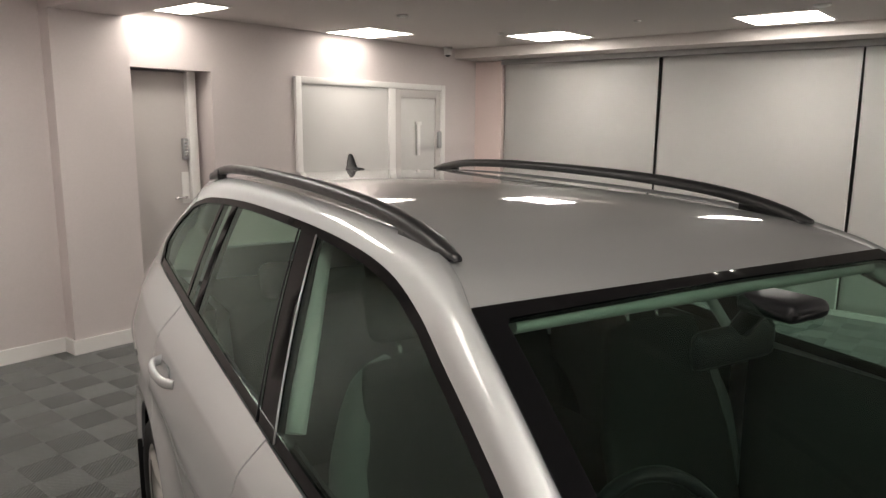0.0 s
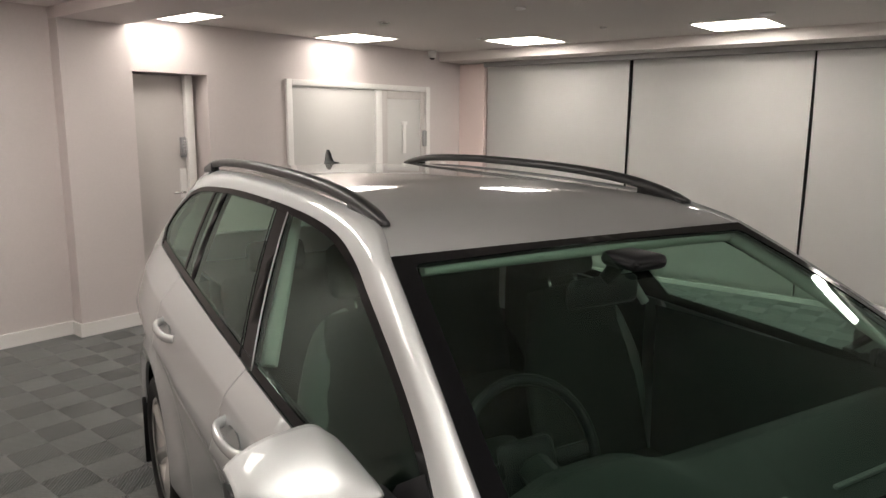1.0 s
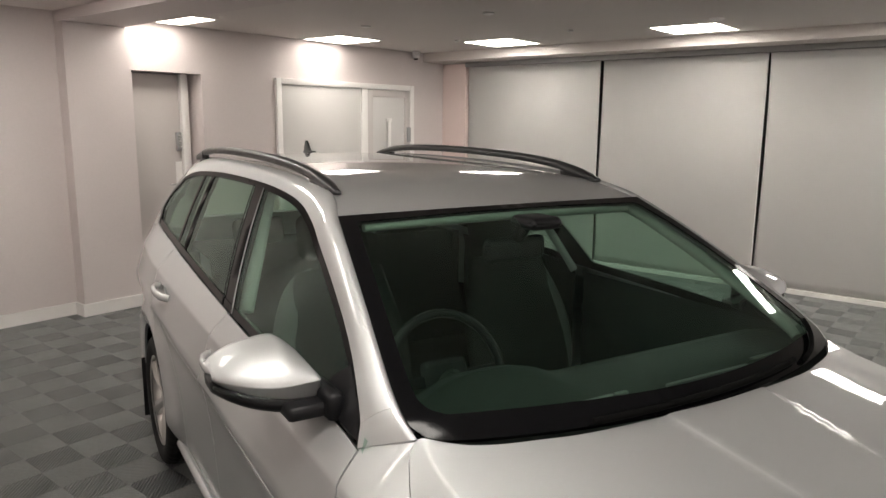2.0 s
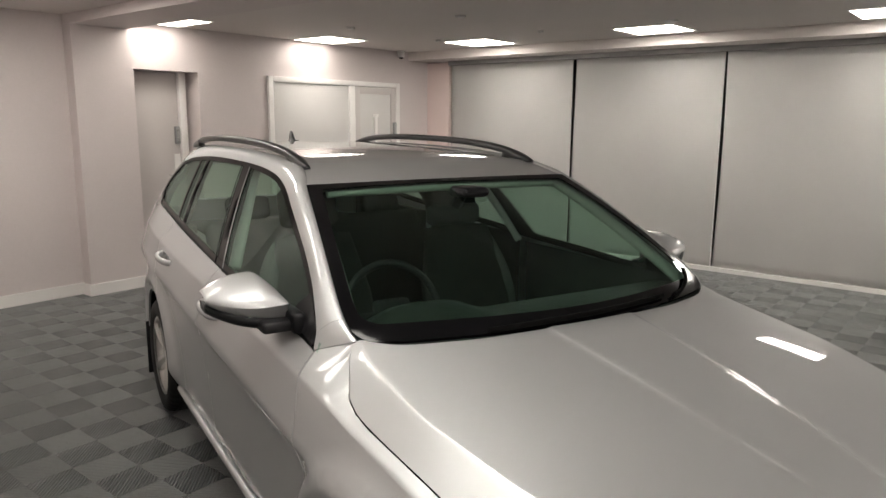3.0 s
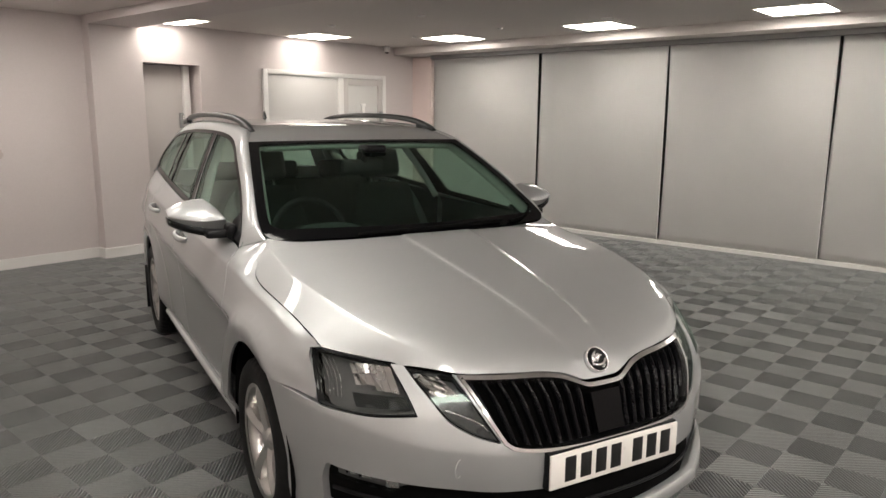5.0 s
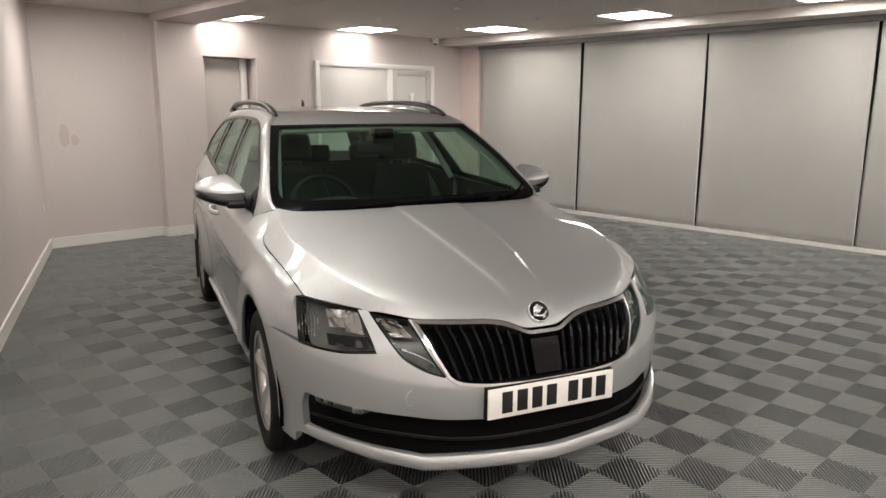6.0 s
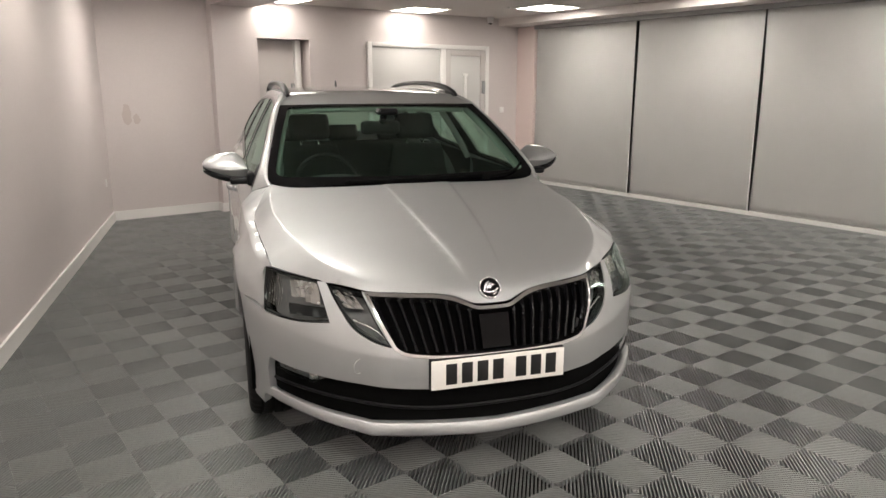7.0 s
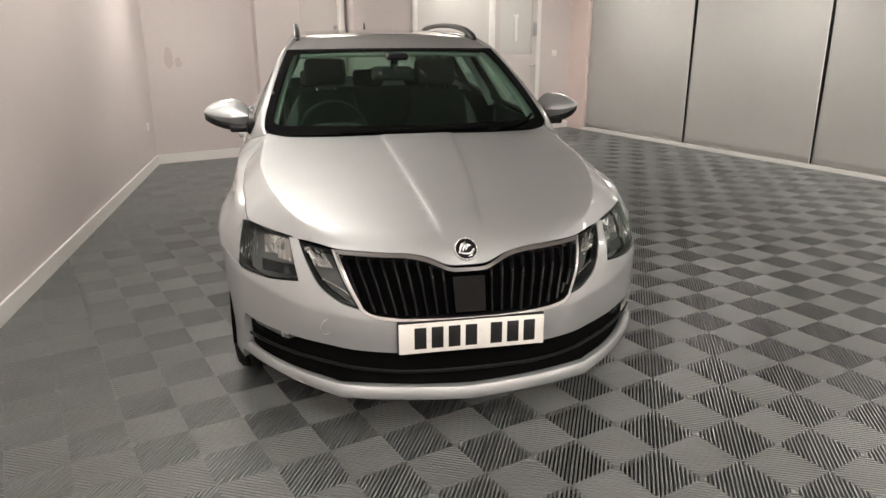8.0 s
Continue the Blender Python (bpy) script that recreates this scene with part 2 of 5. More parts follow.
TRIM = material("pale_post_trim", (0.42, 0.43, 0.41), 0.7, vary=0.05, scale=8, fine=90)
# paler than the seat cloth: ceiling light on the backrest, put into the colour
LITSEAT = material("lit_seat_cloth", (0.085, 0.092, 0.088), 0.75, vary=0.10, scale=9, fine=90)
LINING = material("pale_headlining", (0.22, 0.23, 0.215), 0.9, vary=0.06, scale=8, fine=90, bump=0.0)
PLATE = material("white_number_plate", (0.80, 0.77, 0.73), 0.3, vary=0.02, scale=20)
INK = material("black_ink", (0.01, 0.01, 0.01), 0.4, vary=0.1)
REFLECT = material("lamp_reflector", (0.70, 0.69, 0.67), 0.26, 1.0, vary=0.04, scale=25)
LAMPDARK = material("lamp_bezel", (0.14, 0.14, 0.14), 0.3, vary=0.2, scale=30)
SCREEN = glass("windscreen_glass", (0.58, 0.75, 0.66), 1.52)
PANE = glass("side_window_glass", (0.60, 0.74, 0.66), 1.48)
LENS = glass("lamp_lens", (0.86, 0.87, 0.87), 1.4)
PANELGLOW = glow("light_panel", (1.0, 0.945, 0.865), PANEL_GLOW)
# same kind of panel, glow cut to soften hot spots on wall and paint
DIMGLOW = glow("dimmed_light_panel", (1.0, 0.93, 0.84), PANEL_GLOW * 0.42)

# ---- the room: walls along x and y, but for one slanting wall ----
BACK, CEILZ, BLINDX, FRONT = 6.727, 2.48, 6.222, -4.3
SLANT = pose(0, 0, 0, 0, 0, -19.8)       # the slanting wall runs along the car's length
SLX = -2.165


def slab(name, material, boxes, m=None, kind="structure", label="", category=""):
    bm = bmesh.new()
    for b in boxes:
        box(bm, *b, m)
    return tagged(new(name, mesh_of(name, bm, material)), label, category, kind=kind)


slab("ground", UNDER, [(-7.5, 8, -8, 8, -0.2, -0.020)], label="dark sub-floor under the ribbed tiles", category="floor")
# back wall with a door recess
slab("wall_back", WALL, [(-0.8, 1.89, BACK, BACK + 0.25, 0, 2.6), (1.89, 2.63, BACK, BACK + 0.25, 2.057, 2.6), (2.63, 6.6, BACK, BACK + 0.25, 0, 2.6),
                         (1.80, 2.72, BACK + 0.25, BACK + 0.33, 0, 2.2)], label="grey-beige painted wall with a door recess", category="wall")
slab("wall_pier", WALL, [(1.335, 1.875, 6.58, BACK - 0.001, 0, 2.394)], label="shallow painted pier under a beam", category="wall")
slab("wall_slanting", WALL, [(SLX - 0.25, SLX, -8.0, 6.42, 0, 2.6)], SLANT, label="grey-beige painted side wall", category="wall")
slab("wall_side_return", PINK, [(6.20, 6.6, 6.345, BACK - 0.002, 0, 2.36)], label="pinkish painted return beside the blinds", category="wall")
# near black, so the shade in the open blind joints is in the colour
slab("wall_behind_blinds", UNDER, [(6.42, 6.6, FRONT - 0.2, 6.343, 0, 2.6)], label="wall behind the blinds, joint shade put into its black", category="wall")
# unseen; its distance is chosen so that it reflects light onto the nose
slab("wall_front", WALL, [(-7.5, 6.42, FRONT - 0.2, FRONT, 0, 2.6)], label="unseen plain wall, set near to brighten the car's nose", category="wall")
slab("ceiling", CEIL, [(-7.5, 6.6, FRONT - 0.2, 7.0, CEILZ, CEILZ + 0.12)], label="grey painted ceiling", category="ceiling")
slab("ceiling_beam", WALL, [(1.335, 1.845, FRONT, BACK - 0.001, 2.396, CEILZ - 0.001)], label="low painted beam across the ceiling", category="beam")
slab("ceiling_bulkhead", CEIL, [(5.80, 6.42, FRONT, BACK - 0.001, 2.375, CEILZ - 0.001)], label="lowered bulkhead above the blinds", category="beam")
slab("baseboard_back", WHITE, [(-0.2, 1.333, BACK - 0.017, BACK - 0.001, 0, 0.105), (1.318, 1.334, 6.579, BACK - 0.0175, 0, 0.105), (1.318, 1.876, 6.563, 6.5785, 0, 0.105),
                               (2.64, 6.199, BACK - 0.017, BACK - 0.001, 0, 0.105)], label="white painted baseboard", category="baseboard")
slab("baseboard_slanting", WHITE, [(SLX + 0.001, SLX + 0.017, -8.0, 6.36, 0, 0.105)], SLANT, label="white painted baseboard", category="baseboard")
slab("baseboard_blinds", WHITE, [(6.20, 6.26, FRONT, 6.344, 0.001, 0.045)], label="white sill strip under the blinds", category="baseboard")


# a plain door in the recess
def door_in_recess():
    d = base("door_1", pose(0, 0, 0), "grey flush door in a deep recess", "door", kind="structure")
    part("door_leaf", block(1.90, 2.485, BACK + 0.17, BACK + 0.21, 0.01, 2.045, 0.003), DOORP, d)
    part("door_frame", join(block(2.49, 2.545, BACK + 0.13, BACK + 0.24, 0, 2.056, 0.004), block(2.546, 2.58, BACK + 0.155, BACK + 0.24, 0, 2.056, 0.004)), WHITE, d, "white painted frame")
    part("push_plate", block(2.415, 2.480, BACK + 0.160, BACK + 0.169, 0.98, 1.24, 0.002), WHITE, d, "pale kick plate")
    lock = part("keypad_lock", block(2.425, 2.475, BACK + 0.125, BACK + 0.169, 1.34, 1.52, 0.012), RAIL, d, "grey metal keypad lock")
    for k in range(5):
        part("button", block(2.435, 2.465, BACK + 0.121, BACK + 0.126, 1.37 + 0.026 * k, 1.387 + 0.026 * k, 0.002), CHROME, lock)
    part("lever_handle", join(tube([(2.44, BACK + 0.13, 1.03), (2.44, BACK + 0.168, 1.03)], 0.011), tube([(2.44, BACK + 0.132, 1.03), (2.33, BACK + 0.132, 1.03)], 0.009)), CHROME, d, "metal lever handle")
    return d


door_in_recess()


def glazed_screen():
    """White frame: a boarded panel beside a half-glazed door."""
    d = base("door_2", pose(0, 0, 0), "white framed screen with blanked panel and door", "door", kind="structure")
    y0, y1 = BACK - 0.035, BACK - 0.001
    x0, x1, xm0, xm1, top = 3.475, 5.60, 4.69, 4.785, 2.066
    part("frame", join(block(x0, x0 + 0.065, y0, y1, 0, top, 0.004), block(x1 - 0.07, x1, y0, y1, 0, top, 0.004), block(xm0, xm1, y0, y1, 0, top - 0.06, 0.004),
                       block(x0 + 0.065, x1 - 0.07, y0, y1, top - 0.06, top, 0.004)), WHITE, d)
    part("panel", block(x0 + 0.067, xm0 - 0.002, BACK - 0.016, BACK - 0.001, 0.02, top - 0.062, 0.002), BOARD, d, "plain off-white panel")
    leaf = part("door_leaf", join(block(xm1 + 0.004, xm1 + 0.09, y0 + 0.008, y1, 0.01, top - 0.064, 0.003), block(x1 - 0.16, x1 - 0.074, y0 + 0.008, y1, 0.01, top - 0.064, 0.003),
                                  block(xm1 + 0.09, x1 - 0.16, y0 + 0.008, y1, top - 0.15, top - 0.064, 0.003), block(xm1 + 0.09, x1 - 0.16, y0 + 0.008, y1, 0.01, 1.12, 0.003)), DOORP, d, "grey door leaf")
    part("pull_handle", join(block(5.115, 5.165, y0 - 0.012, y0 + 0.007, 1.30, 1.66, 0.006), block(5.09, 5.19, y0 - 0.006, y0 + 0.0075, 1.625, 1.665, 0.004)), WHITE, leaf, "pale upright plate")
    part("door_panel", block(xm1 + 0.092, x1 - 0.162, BACK - 0.014, BACK - 0.001, 1.122, top - 0.152, 0.002), BOARD, leaf, "pale covered glazing")
    part("keypad_lock", block(x1 - 0.145, x1 - 0.09, y0 - 0.03, y0 + 0.007, 1.37, 1.56, 0.012), RAIL, d, "grey metal keypad lock")
    part("lever_handle", join(tube([(x1 - 0.11, y0 - 0.035, 0.95), (x1 - 0.11, y0 + 0.007, 0.95)], 0.011), tube([(x1 - 0.11, y0 - 0.033, 0.95), (x1 - 0.21, y0 - 0.033, 0.95)], 0.009)), CHROME, d, "metal lever handle")
    return d


glazed_screen()


def wall_plate(name, m, w, h, label, category):
    b = base(name, m, label, category)
    part("plate", block(-w / 2, w / 2, -0.009, -0.001, -h / 2, h / 2, 0.002), WHITE, b)
    part("rocker", block(-w * 0.16, w * 0.16, -0.013, -0.0085, -h * 0.24, h * 0.24, 0.0015), WHITE, b)
    return b


wall_plate("light_switch", pose(5.889, BACK, 1.122), 0.086, 0.086, "white plastic light switch on the wall", "switch")
wall_plate("wall_socket", SLANT @ pose(SLX, 6.03, 0.47, 0, 0, 90), 0.075, 0.075, "small white socket low on the wall", "socket")


# camera in the corner of the ceiling
def cctv():
    b = base("security_camera", pose(5.56, 6.63, CEILZ), "white dome security camera under the ceiling", "camera")
    part("mount", spin([(-0.001, 0.0), (-0.001, 0.05), (-0.035, 0.05), (-0.035, 0.0)], 24, "z"), WHITE, b)
    part("housing", spin([(-0.034, 0.0), (-0.034, 0.045), (-0.07, 0.045), (-0.085, 0.036), (-0.088, 0.0)], 24, "z"), WHITE, b)
    part("lens", spin([(-0.086, 0.0), (-0.086, 0.03), (-0.10, 0.022), (-0.106, 0.0)], 24, "z"), GLOSSBLACK, b, "dark glass dome")
    return b


cctv()


# fabric blinds: broad hanging panels, the joints a little open
def blinds():
    b = base("window_blinds", pose(0, 0, 0), "grey fabric panel blinds drawn over the windows", "blind")
    edges = [6.343] + [4.445 - 1.782 * k for k in range(7)]
    rng = random.Random(4)
    for y1, y0 in zip(edges, edges[1:]):
        rows = []
        ph, n, k = rng.uniform(0, 6), 26, 30
        for j in range(k + 1):
            z = 0.05 + (2.315 - 0.05) * j / k
            row = []
            for i in range(n + 1):
                f = i / n
                f = 0.5 - 0.5 * math.cos(math.pi * f)
                y = y1 + (y0 - y1) * f
                edge_curl = 0.012 * math.exp(-(1 - f) * 80) * (0.7 + 0.3 * math.sin(2.1 * z + ph)) - 0.008 * math.exp(-f * 80)
                wave = 0.007 * math.sin(9 * f + ph + 0.6 * z) + 0.005 * math.sin(17 * f - ph + 0.5 * z) * (z / 2.3) + 0.010 * math.exp(-f * 9) * math.sin(40 * f + 1.2 * z)
                y += 0.010 * (1 - z / 2.3) * (1 if i == n else 0)
                sway = 0.012 * math.sin(1.7 * z + ph) * math.exp(-f * 14) if i else 0.012 * math.sin(1.7 * z + ph)
                row.append((BLINDX + 0.01 + wave - edge_curl, y - (0.009 if i == 0 else 0) + (0.010 if i == n else 0) + sway, z))
            rows.append(row)
        bm = grid_mesh(rows)
        bmesh.ops.solidify(bm, geom=list(bm.faces), thickness=0.003)
        part("fabric_panel", bm, BLIND, b)
    part("head_rail", block(BLINDX - 0.045, BLINDX + 0.03, FRONT, 6.34, 2.318, 2.374, 0.004), RAIL, b, "slim grey head rail")
    return b


blinds()


# light panels in the ceiling: seen ones, and unseen ones added for brightness
def light_panel(x, y, first=None, lit=None):
    if first:
        return copy_thing(first, pose(x, y, CEILZ))
    b = base("ceiling_light", pose(x, y, CEILZ), "square white LED light panel, lit, some unseen and added", "light", "ceiling light panels")
    ring = join(block(-0.3, 0.3, -0.3, -0.288, -0.010, -0.001), block(-0.3, 0.3, 0.288, 0.3, -0.010, -0.001), block(-0.3, -0.288, -0.287, 0.287, -0.010, -0.001), block(0.288, 0.3, -0.287, 0.287, -0.010, -0.001))
    part("frame", ring, WHITE, b)
    part("diffuser", block(-0.287, 0.287, -0.287, 0.287, -0.008, -0.0015), lit or PANELGLOW, b, "glowing white diffuser")
    return b


# The front panels, (-2.0, -0.7) and (0.55, 5.30) are unseen, added to brighten.
LIGHTS = [(5.28, 5.15), (5.28, 3.06), (5.28, 1.05), (5.28, -1.0), (5.28, -3.0), (0.2, -2.4), (-0.9, -3.8), (0.9, -3.8), (-2.0, -0.7), (-2.8, -3.0), (2.7, -2.6), (2.6, -3.9), (-1.3, -2.3), (-0.55, 1.45), (0.55, 5.30)]
first_light = None
for lx, ly in LIGHTS:
    made = light_panel(lx, ly, first_light)
    first_light = first_light or made
# panels given the reduced glow
dimmed = light_panel(4.09, 6.36, lit=DIMGLOW)
for lx, ly in ((2.10, 6.36), (-0.45, 3.45)):
    light_panel(lx, ly, dimmed)


def sprinkler(x, y, k):
    b = base("ceiling_sensor", pose(x, y, CEILZ), "small white round sensor on the ceiling", "sensor", "ceiling sensors")
    part("rose", spin([(-0.001, 0.0), (-0.001, 0.05 * k), (-0.012, 0.045 * k), (-0.018, 0.030 * k), (-0.020, 0.0)], 24, "z"), WHITE, b)
    return b


for sx, sy, big in ((4.78, 2.69, 1.2), (3.45, 5.35, 0.9), (3.45, 4.0, 0.9), (4.83, 5.40, 0.6), (4.78, 4.03, 0.6)):
    sprinkler(sx, sy, big)


# a faint scuffed patch in the back wall's paint
def wall_stain(x, z):
    rng = random.Random(8)
    bm = bmesh.new()
    for cx, cz, w, h in ((x, z, 0.07, 0.14), (x + 0.10, z - 0.06, 0.045, 0.07)):
        ring = [bm.verts.new((cx + w * rng.uniform(0.6, 1.0) * math.cos(a), BACK - 0.0008, cz + h * rng.uniform(0.6, 1.0) * math.sin(a))) for a in [2 * math.pi * k / 18 for k in range(18)]]
        bm.faces.new(ring)
    return tagged(new("wall_stain", mesh_of("wall_stain", bm, SCUFF)), "faint pinkish scuff on the painted wall", "stain", kind="structure")


wall_stain(0.36, 1.18)

# ---- the car: nose at y = 0 in its own axes, tail at y = 4.64 ----
CAR = base("estate_car", pose(0, 0, 0, 0, 0, -19.8), "silver metallic estate car with black roof rails, parked", "car")
HUBF, HUBR, HUBZ = 0.93, 3.61, 0.316

# lines of the body, for the side with positive x
wide = pchip([0.30, 0.376, 0.45, 0.50, 0.62, 0.69, 0.75, 0.93, 1.3, 2.0, 3.0, 3.6, 4.1, 4.4, 4.6], [0.755, 0.79, 0.816, 0.834, 0.870, 0.884, 0.891, 0.898, 0.898, 0.903, 0.907, 0.905, 0.875, 0.83, 0.78])
crease = pchip([0.4, 0.9, 1.4, 2.2, 3.0, 3.8, 4.6], [0.70, 0.715, 0.735, 0.765, 0.80, 0.83, 0.84])


def ramp01(t):
    t = min(1, max(0, t))
    return t * t * (3 - 2 * t)


def slope_x(z, y=3.0):
    """How far out the side glass stands at a height; it narrows towards the nose."""
    t = (z - 0.96) / 0.43
    return 0.824 - 0.525 * (z - 0.958) + 0.05 * t * (1 - t) - 0.026 * ramp01((2.1 - y) / 0.55)


BELT = [(1.42, 0.968), (1.6, 0.982), (2.1, 1.003), (2.5, 1.018), (3.0, 1.045), (3.6, 1.082), (4.03, 1.115)]
belt_z = pchip([p[0] for p in BELT] + [4.55], [p[1] for p in BELT] + [1.13])
SHUT = [(0.45, 0.758, 0.775), (0.512, 0.766, 0.791), (0.55, 0.774, 0.809), (0.65, 0.782, 0.830), (0.75, 0.791, 0.849), (0.85, 0.798, 0.861), (0.95, 0.801, 0.868), (1.05, 0.803, 0.876),
        (1.12, 0.803, 0.886), (1.17, 0.797, 0.901), (1.20, 0.787, 0.913), (1.25, 0.764, 0.948), (1.30, 0.738, 0.985), (1.32, 0.715, 1.004)]
TOP = SHUT + [(1.37, 0.752, 0.990)] + [(y, slope_x(z, y), z) for y, z in BELT] + [(4.25, 0.725, 1.122), (4.45, 0.715, 1.06)]
top_x, top_z = pchip([p[0] for p in TOP], [p[1] for p in TOP]), pchip([p[0] for p in TOP], [p[2] for p in TOP])


SHOULDER = [(0.45, 0.800, 0.745), (0.548, 0.7935, 0.782), (0.65, 0.818, 0.818), (0.75, 0.829, 0.838), (0.85, 0.832, 0.850), (0.95, 0.834, 0.857), (1.1, 0.842, 0.873), (1.2, 0.846, 0.887),
            (1.4, 0.852, 0.903), (2.0, 0.860, 0.925), (3.0, 0.862, 0.955), (3.6, 0.858, 0.980), (4.1, 0.825, 1.000), (4.45, 0.765, 0.990)]
sh_x, sh_z = pchip([p[0] for p in SHOULDER], [p[1] for p in SHOULDER]), pchip([p[0] for p in SHOULDER], [p[2] for p in SHOULDER])


lamp_y = pchip([0.60, 0.64, 0.71, 0.75, 0.787], [0.436, 0.444, 0.477, 0.508, 0.545])


def side(y, z):
    """The lower body side: sill, hollow door, soft crease, sharp shoulder line, upper strip."""
    w, tz, tx, kx, kz = wide(y), top_z(y), top_x(y), sh_x(y), sh_z(y)
    c = min(crease(y), kz - 0.05)
    zs = [0.14, 0.20, 0.27, 0.34, 0.48, 0.62, c - 0.014, c, c + 0.016]
    q = min(1, max(0, (y - 0.45) / 0.45))
    h = 0.35 + 0.65 * q * q * (3 - 2 * q)
    xs = [w - 0.16, w - 0.10, w - 0.062, w - 0.054 * h, w - 0.047 * h, w - 0.036 * h, w - 0.009 * h, w, w - 0.005]
    keep = [k for k in range(len(zs)) if zs[k] < kz - 0.025]
    zs, xs = [zs[k] for k in keep], [xs[k] for k in keep]
    d1 = (kx - xs[-1]) / max(0.01, kz - zs[-1])
    d2 = (tx - kx) / max(0.008, tz - kz)
    e = min(0.006, (tz - kz) * 0.4)
    zs, xs = zs + [kz - 0.007, kz - 0.001, kz + e, tz, tz + 0.1], xs + [kx - 0.007 * d1, kx, kx + e * d2, tx, tx - 0.08]
    for k in range(1, len(zs)):
        zs[k] = max(zs[k], zs[k - 1] + 0.003)
    body = pchip(zs, xs)(z)
    if y < 0.70 and z > 0.60:       # flush with the headlight at the front
        gap = y - lamp_y(z)
        body += (0.811 - 0.145 * (z - 0.64) + 0.36 * gap - body) * (1 - ramp01((gap - 0.03) / 0.11)) * ramp01((z - 0.60) / 0.04) * (1 - ramp01((z - 0.735) / 0.04))
    arch = 0.0
    for hy in (HUBF, HUBR):
        r = math.hypot(y - hy, z - HUBZ)
        if 0.3 < r < 0.56 and z < kz - 0.03:
            up_to = w + (0.016 if hy == HUBF else 0.006)
            rise = max(0.0, up_to - body) * ramp01((0.53 - r) / 0.09) - 0.015 * max(0.0, (0.432 - r) / 0.055)
            arch = rise * min(1, (kz - 0.03 - z) / 0.10) * min(1, max(0, (z - 0.25) / 0.12))
    return (body + arch, y, z)


def body_lines(y0, y1):
    """Feature lines of the body side: the shoulder, and the ridges round the wheel arches."""
    ys = [y0 + (y1 - y0) * k / 60 for k in range(61)]
    out = [[(y, sh_z(y) + d) for y in ys] for d in (-0.009, -0.003, 0.004)]
    for hy in (HUBF, HUBR):
        out += [arc(hy, r, 0, 180, 50) for r in (0.405, 0.432, 0.447, 0.49)]
    return out


def side_fn(y, z):
    return side(y, z)


def out_x(p):
    return (1, 0, 0.2)


def arc(cy, r, a0, a1, n=20):
    return [(cy + r * math.cos(radians(a0 + (a1 - a0) * k / n)), HUBZ + r * math.sin(radians(a0 + (a1 - a0) * k / n))) for k in range(n + 1)]


def both(name, border, fn, out, mat, parent=None, **kw):
    label = kw.pop("label", "")
    return [part(name, patch(border, fn, out, mirror=m, **kw), mat, parent or CAR, label) for m in (True, False)]


G = 0.0022   # half a shut line
# front wing
ARCHF, ARCHR = 0.380, 0.372
a_end = math.degrees(math.asin((0.185 - HUBZ) / ARCHF))
wing = outline([(0.447, 0.650), (0.457, 0.68), (0.482, 0.712), (0.515, 0.75), (0.546, 0.784)], [(0.546, 0.785), (0.53, 0.789), (0.516, 0.7915)], [(y, z - 0.001) for y, _, z in SHUT[2:9]], [(y, z - 0.001) for y, _, z in SHUT[8:]],
               [(1.322, 1.003), (1.37, 0.989), (1.418, 0.967)], [(1.418, 0.967), (1.405, 0.90), (1.36, 0.78), (1.340, 0.60), (1.335, 0.30)], [(1.335, 0.19), (1.29, 0.185)],
               arc(HUBF, ARCHF, a_end, 112), [(0.75, 0.668), (0.69, 0.664), (0.60, 0.656), (0.52, 0.651), (0.447, 0.649)])
both("front_wing", wing, side_fn, out_x, PAINT, step=0.024, lines=body_lines(0.46, 1.40))

# doors
front_door = outline([(1.423, 0.962), (1.6, 0.975), (2.1, 0.996), (2.475, 1.010)], [(2.475, 1.010), (2.50, 0.9), (2.515, 0.7), (2.505, 0.45), (2.48, 0.285)], [(2.48, 0.285), (1.42, 0.275)],
                     [(1.40, 0.285), (1.340, 0.30)], [(1.340, 0.30), (1.345, 0.60), (1.365, 0.78), (1.410, 0.90), (1.423, 0.962)])
rear_door = outline([(2.480, 1.012), (3.0, 1.038), (3.5, 1.068)], [(3.5, 1.068), (3.50, 0.95), (3.45, 0.80), (3.36, 0.66)], arc(HUBR, 0.43, 126, 168, 8), [(3.16, 0.30), (3.13, 0.285)],
                    [(3.13, 0.285), (2.486, 0.285)], [(2.486, 0.285), (2.510, 0.45), (2.520, 0.7), (2.505, 0.9), (2.480, 1.012)])
FD = both("front_door", front_door, side_fn, out_x, PAINT, step=0.026, lines=body_lines(1.40, 2.52))
RD = both("rear_door", rear_door, side_fn, out_x, PAINT, step=0.03, lines=body_lines(2.47, 3.52))
quarter = outline([(3.505, 1.069), (3.75, 1.088), (4.03, 1.108), (4.25, 1.116), (4.43, 1.06)], [(4.43, 1.06), (4.50, 0.85), (4.53, 0.6), (4.52, 0.40), (4.46, 0.26)], [(4.46, 0.26), (4.2, 0.24), (3.95, 0.22)],
                  arc(HUBR, ARCHR, -17, 172, 26), [(3.21, 0.34), (3.185, 0.30)], arc(HUBR, 0.424, 168, 126, 8), [(3.365, 0.66), (3.455, 0.80), (3.505, 0.95), (3.505, 1.069)])
both("rear_wing", quarter, side_fn, out_x, PAINT, step=0.035, lines=body_lines(3.50, 4.50))


def sill_fn(y, z):
    t = (z - 0.15) / 0.13
    return (wide(y) - 0.125 + 0.072 * math.sin(min(1, max(0, t)) * math.pi * 0.55), y, z)


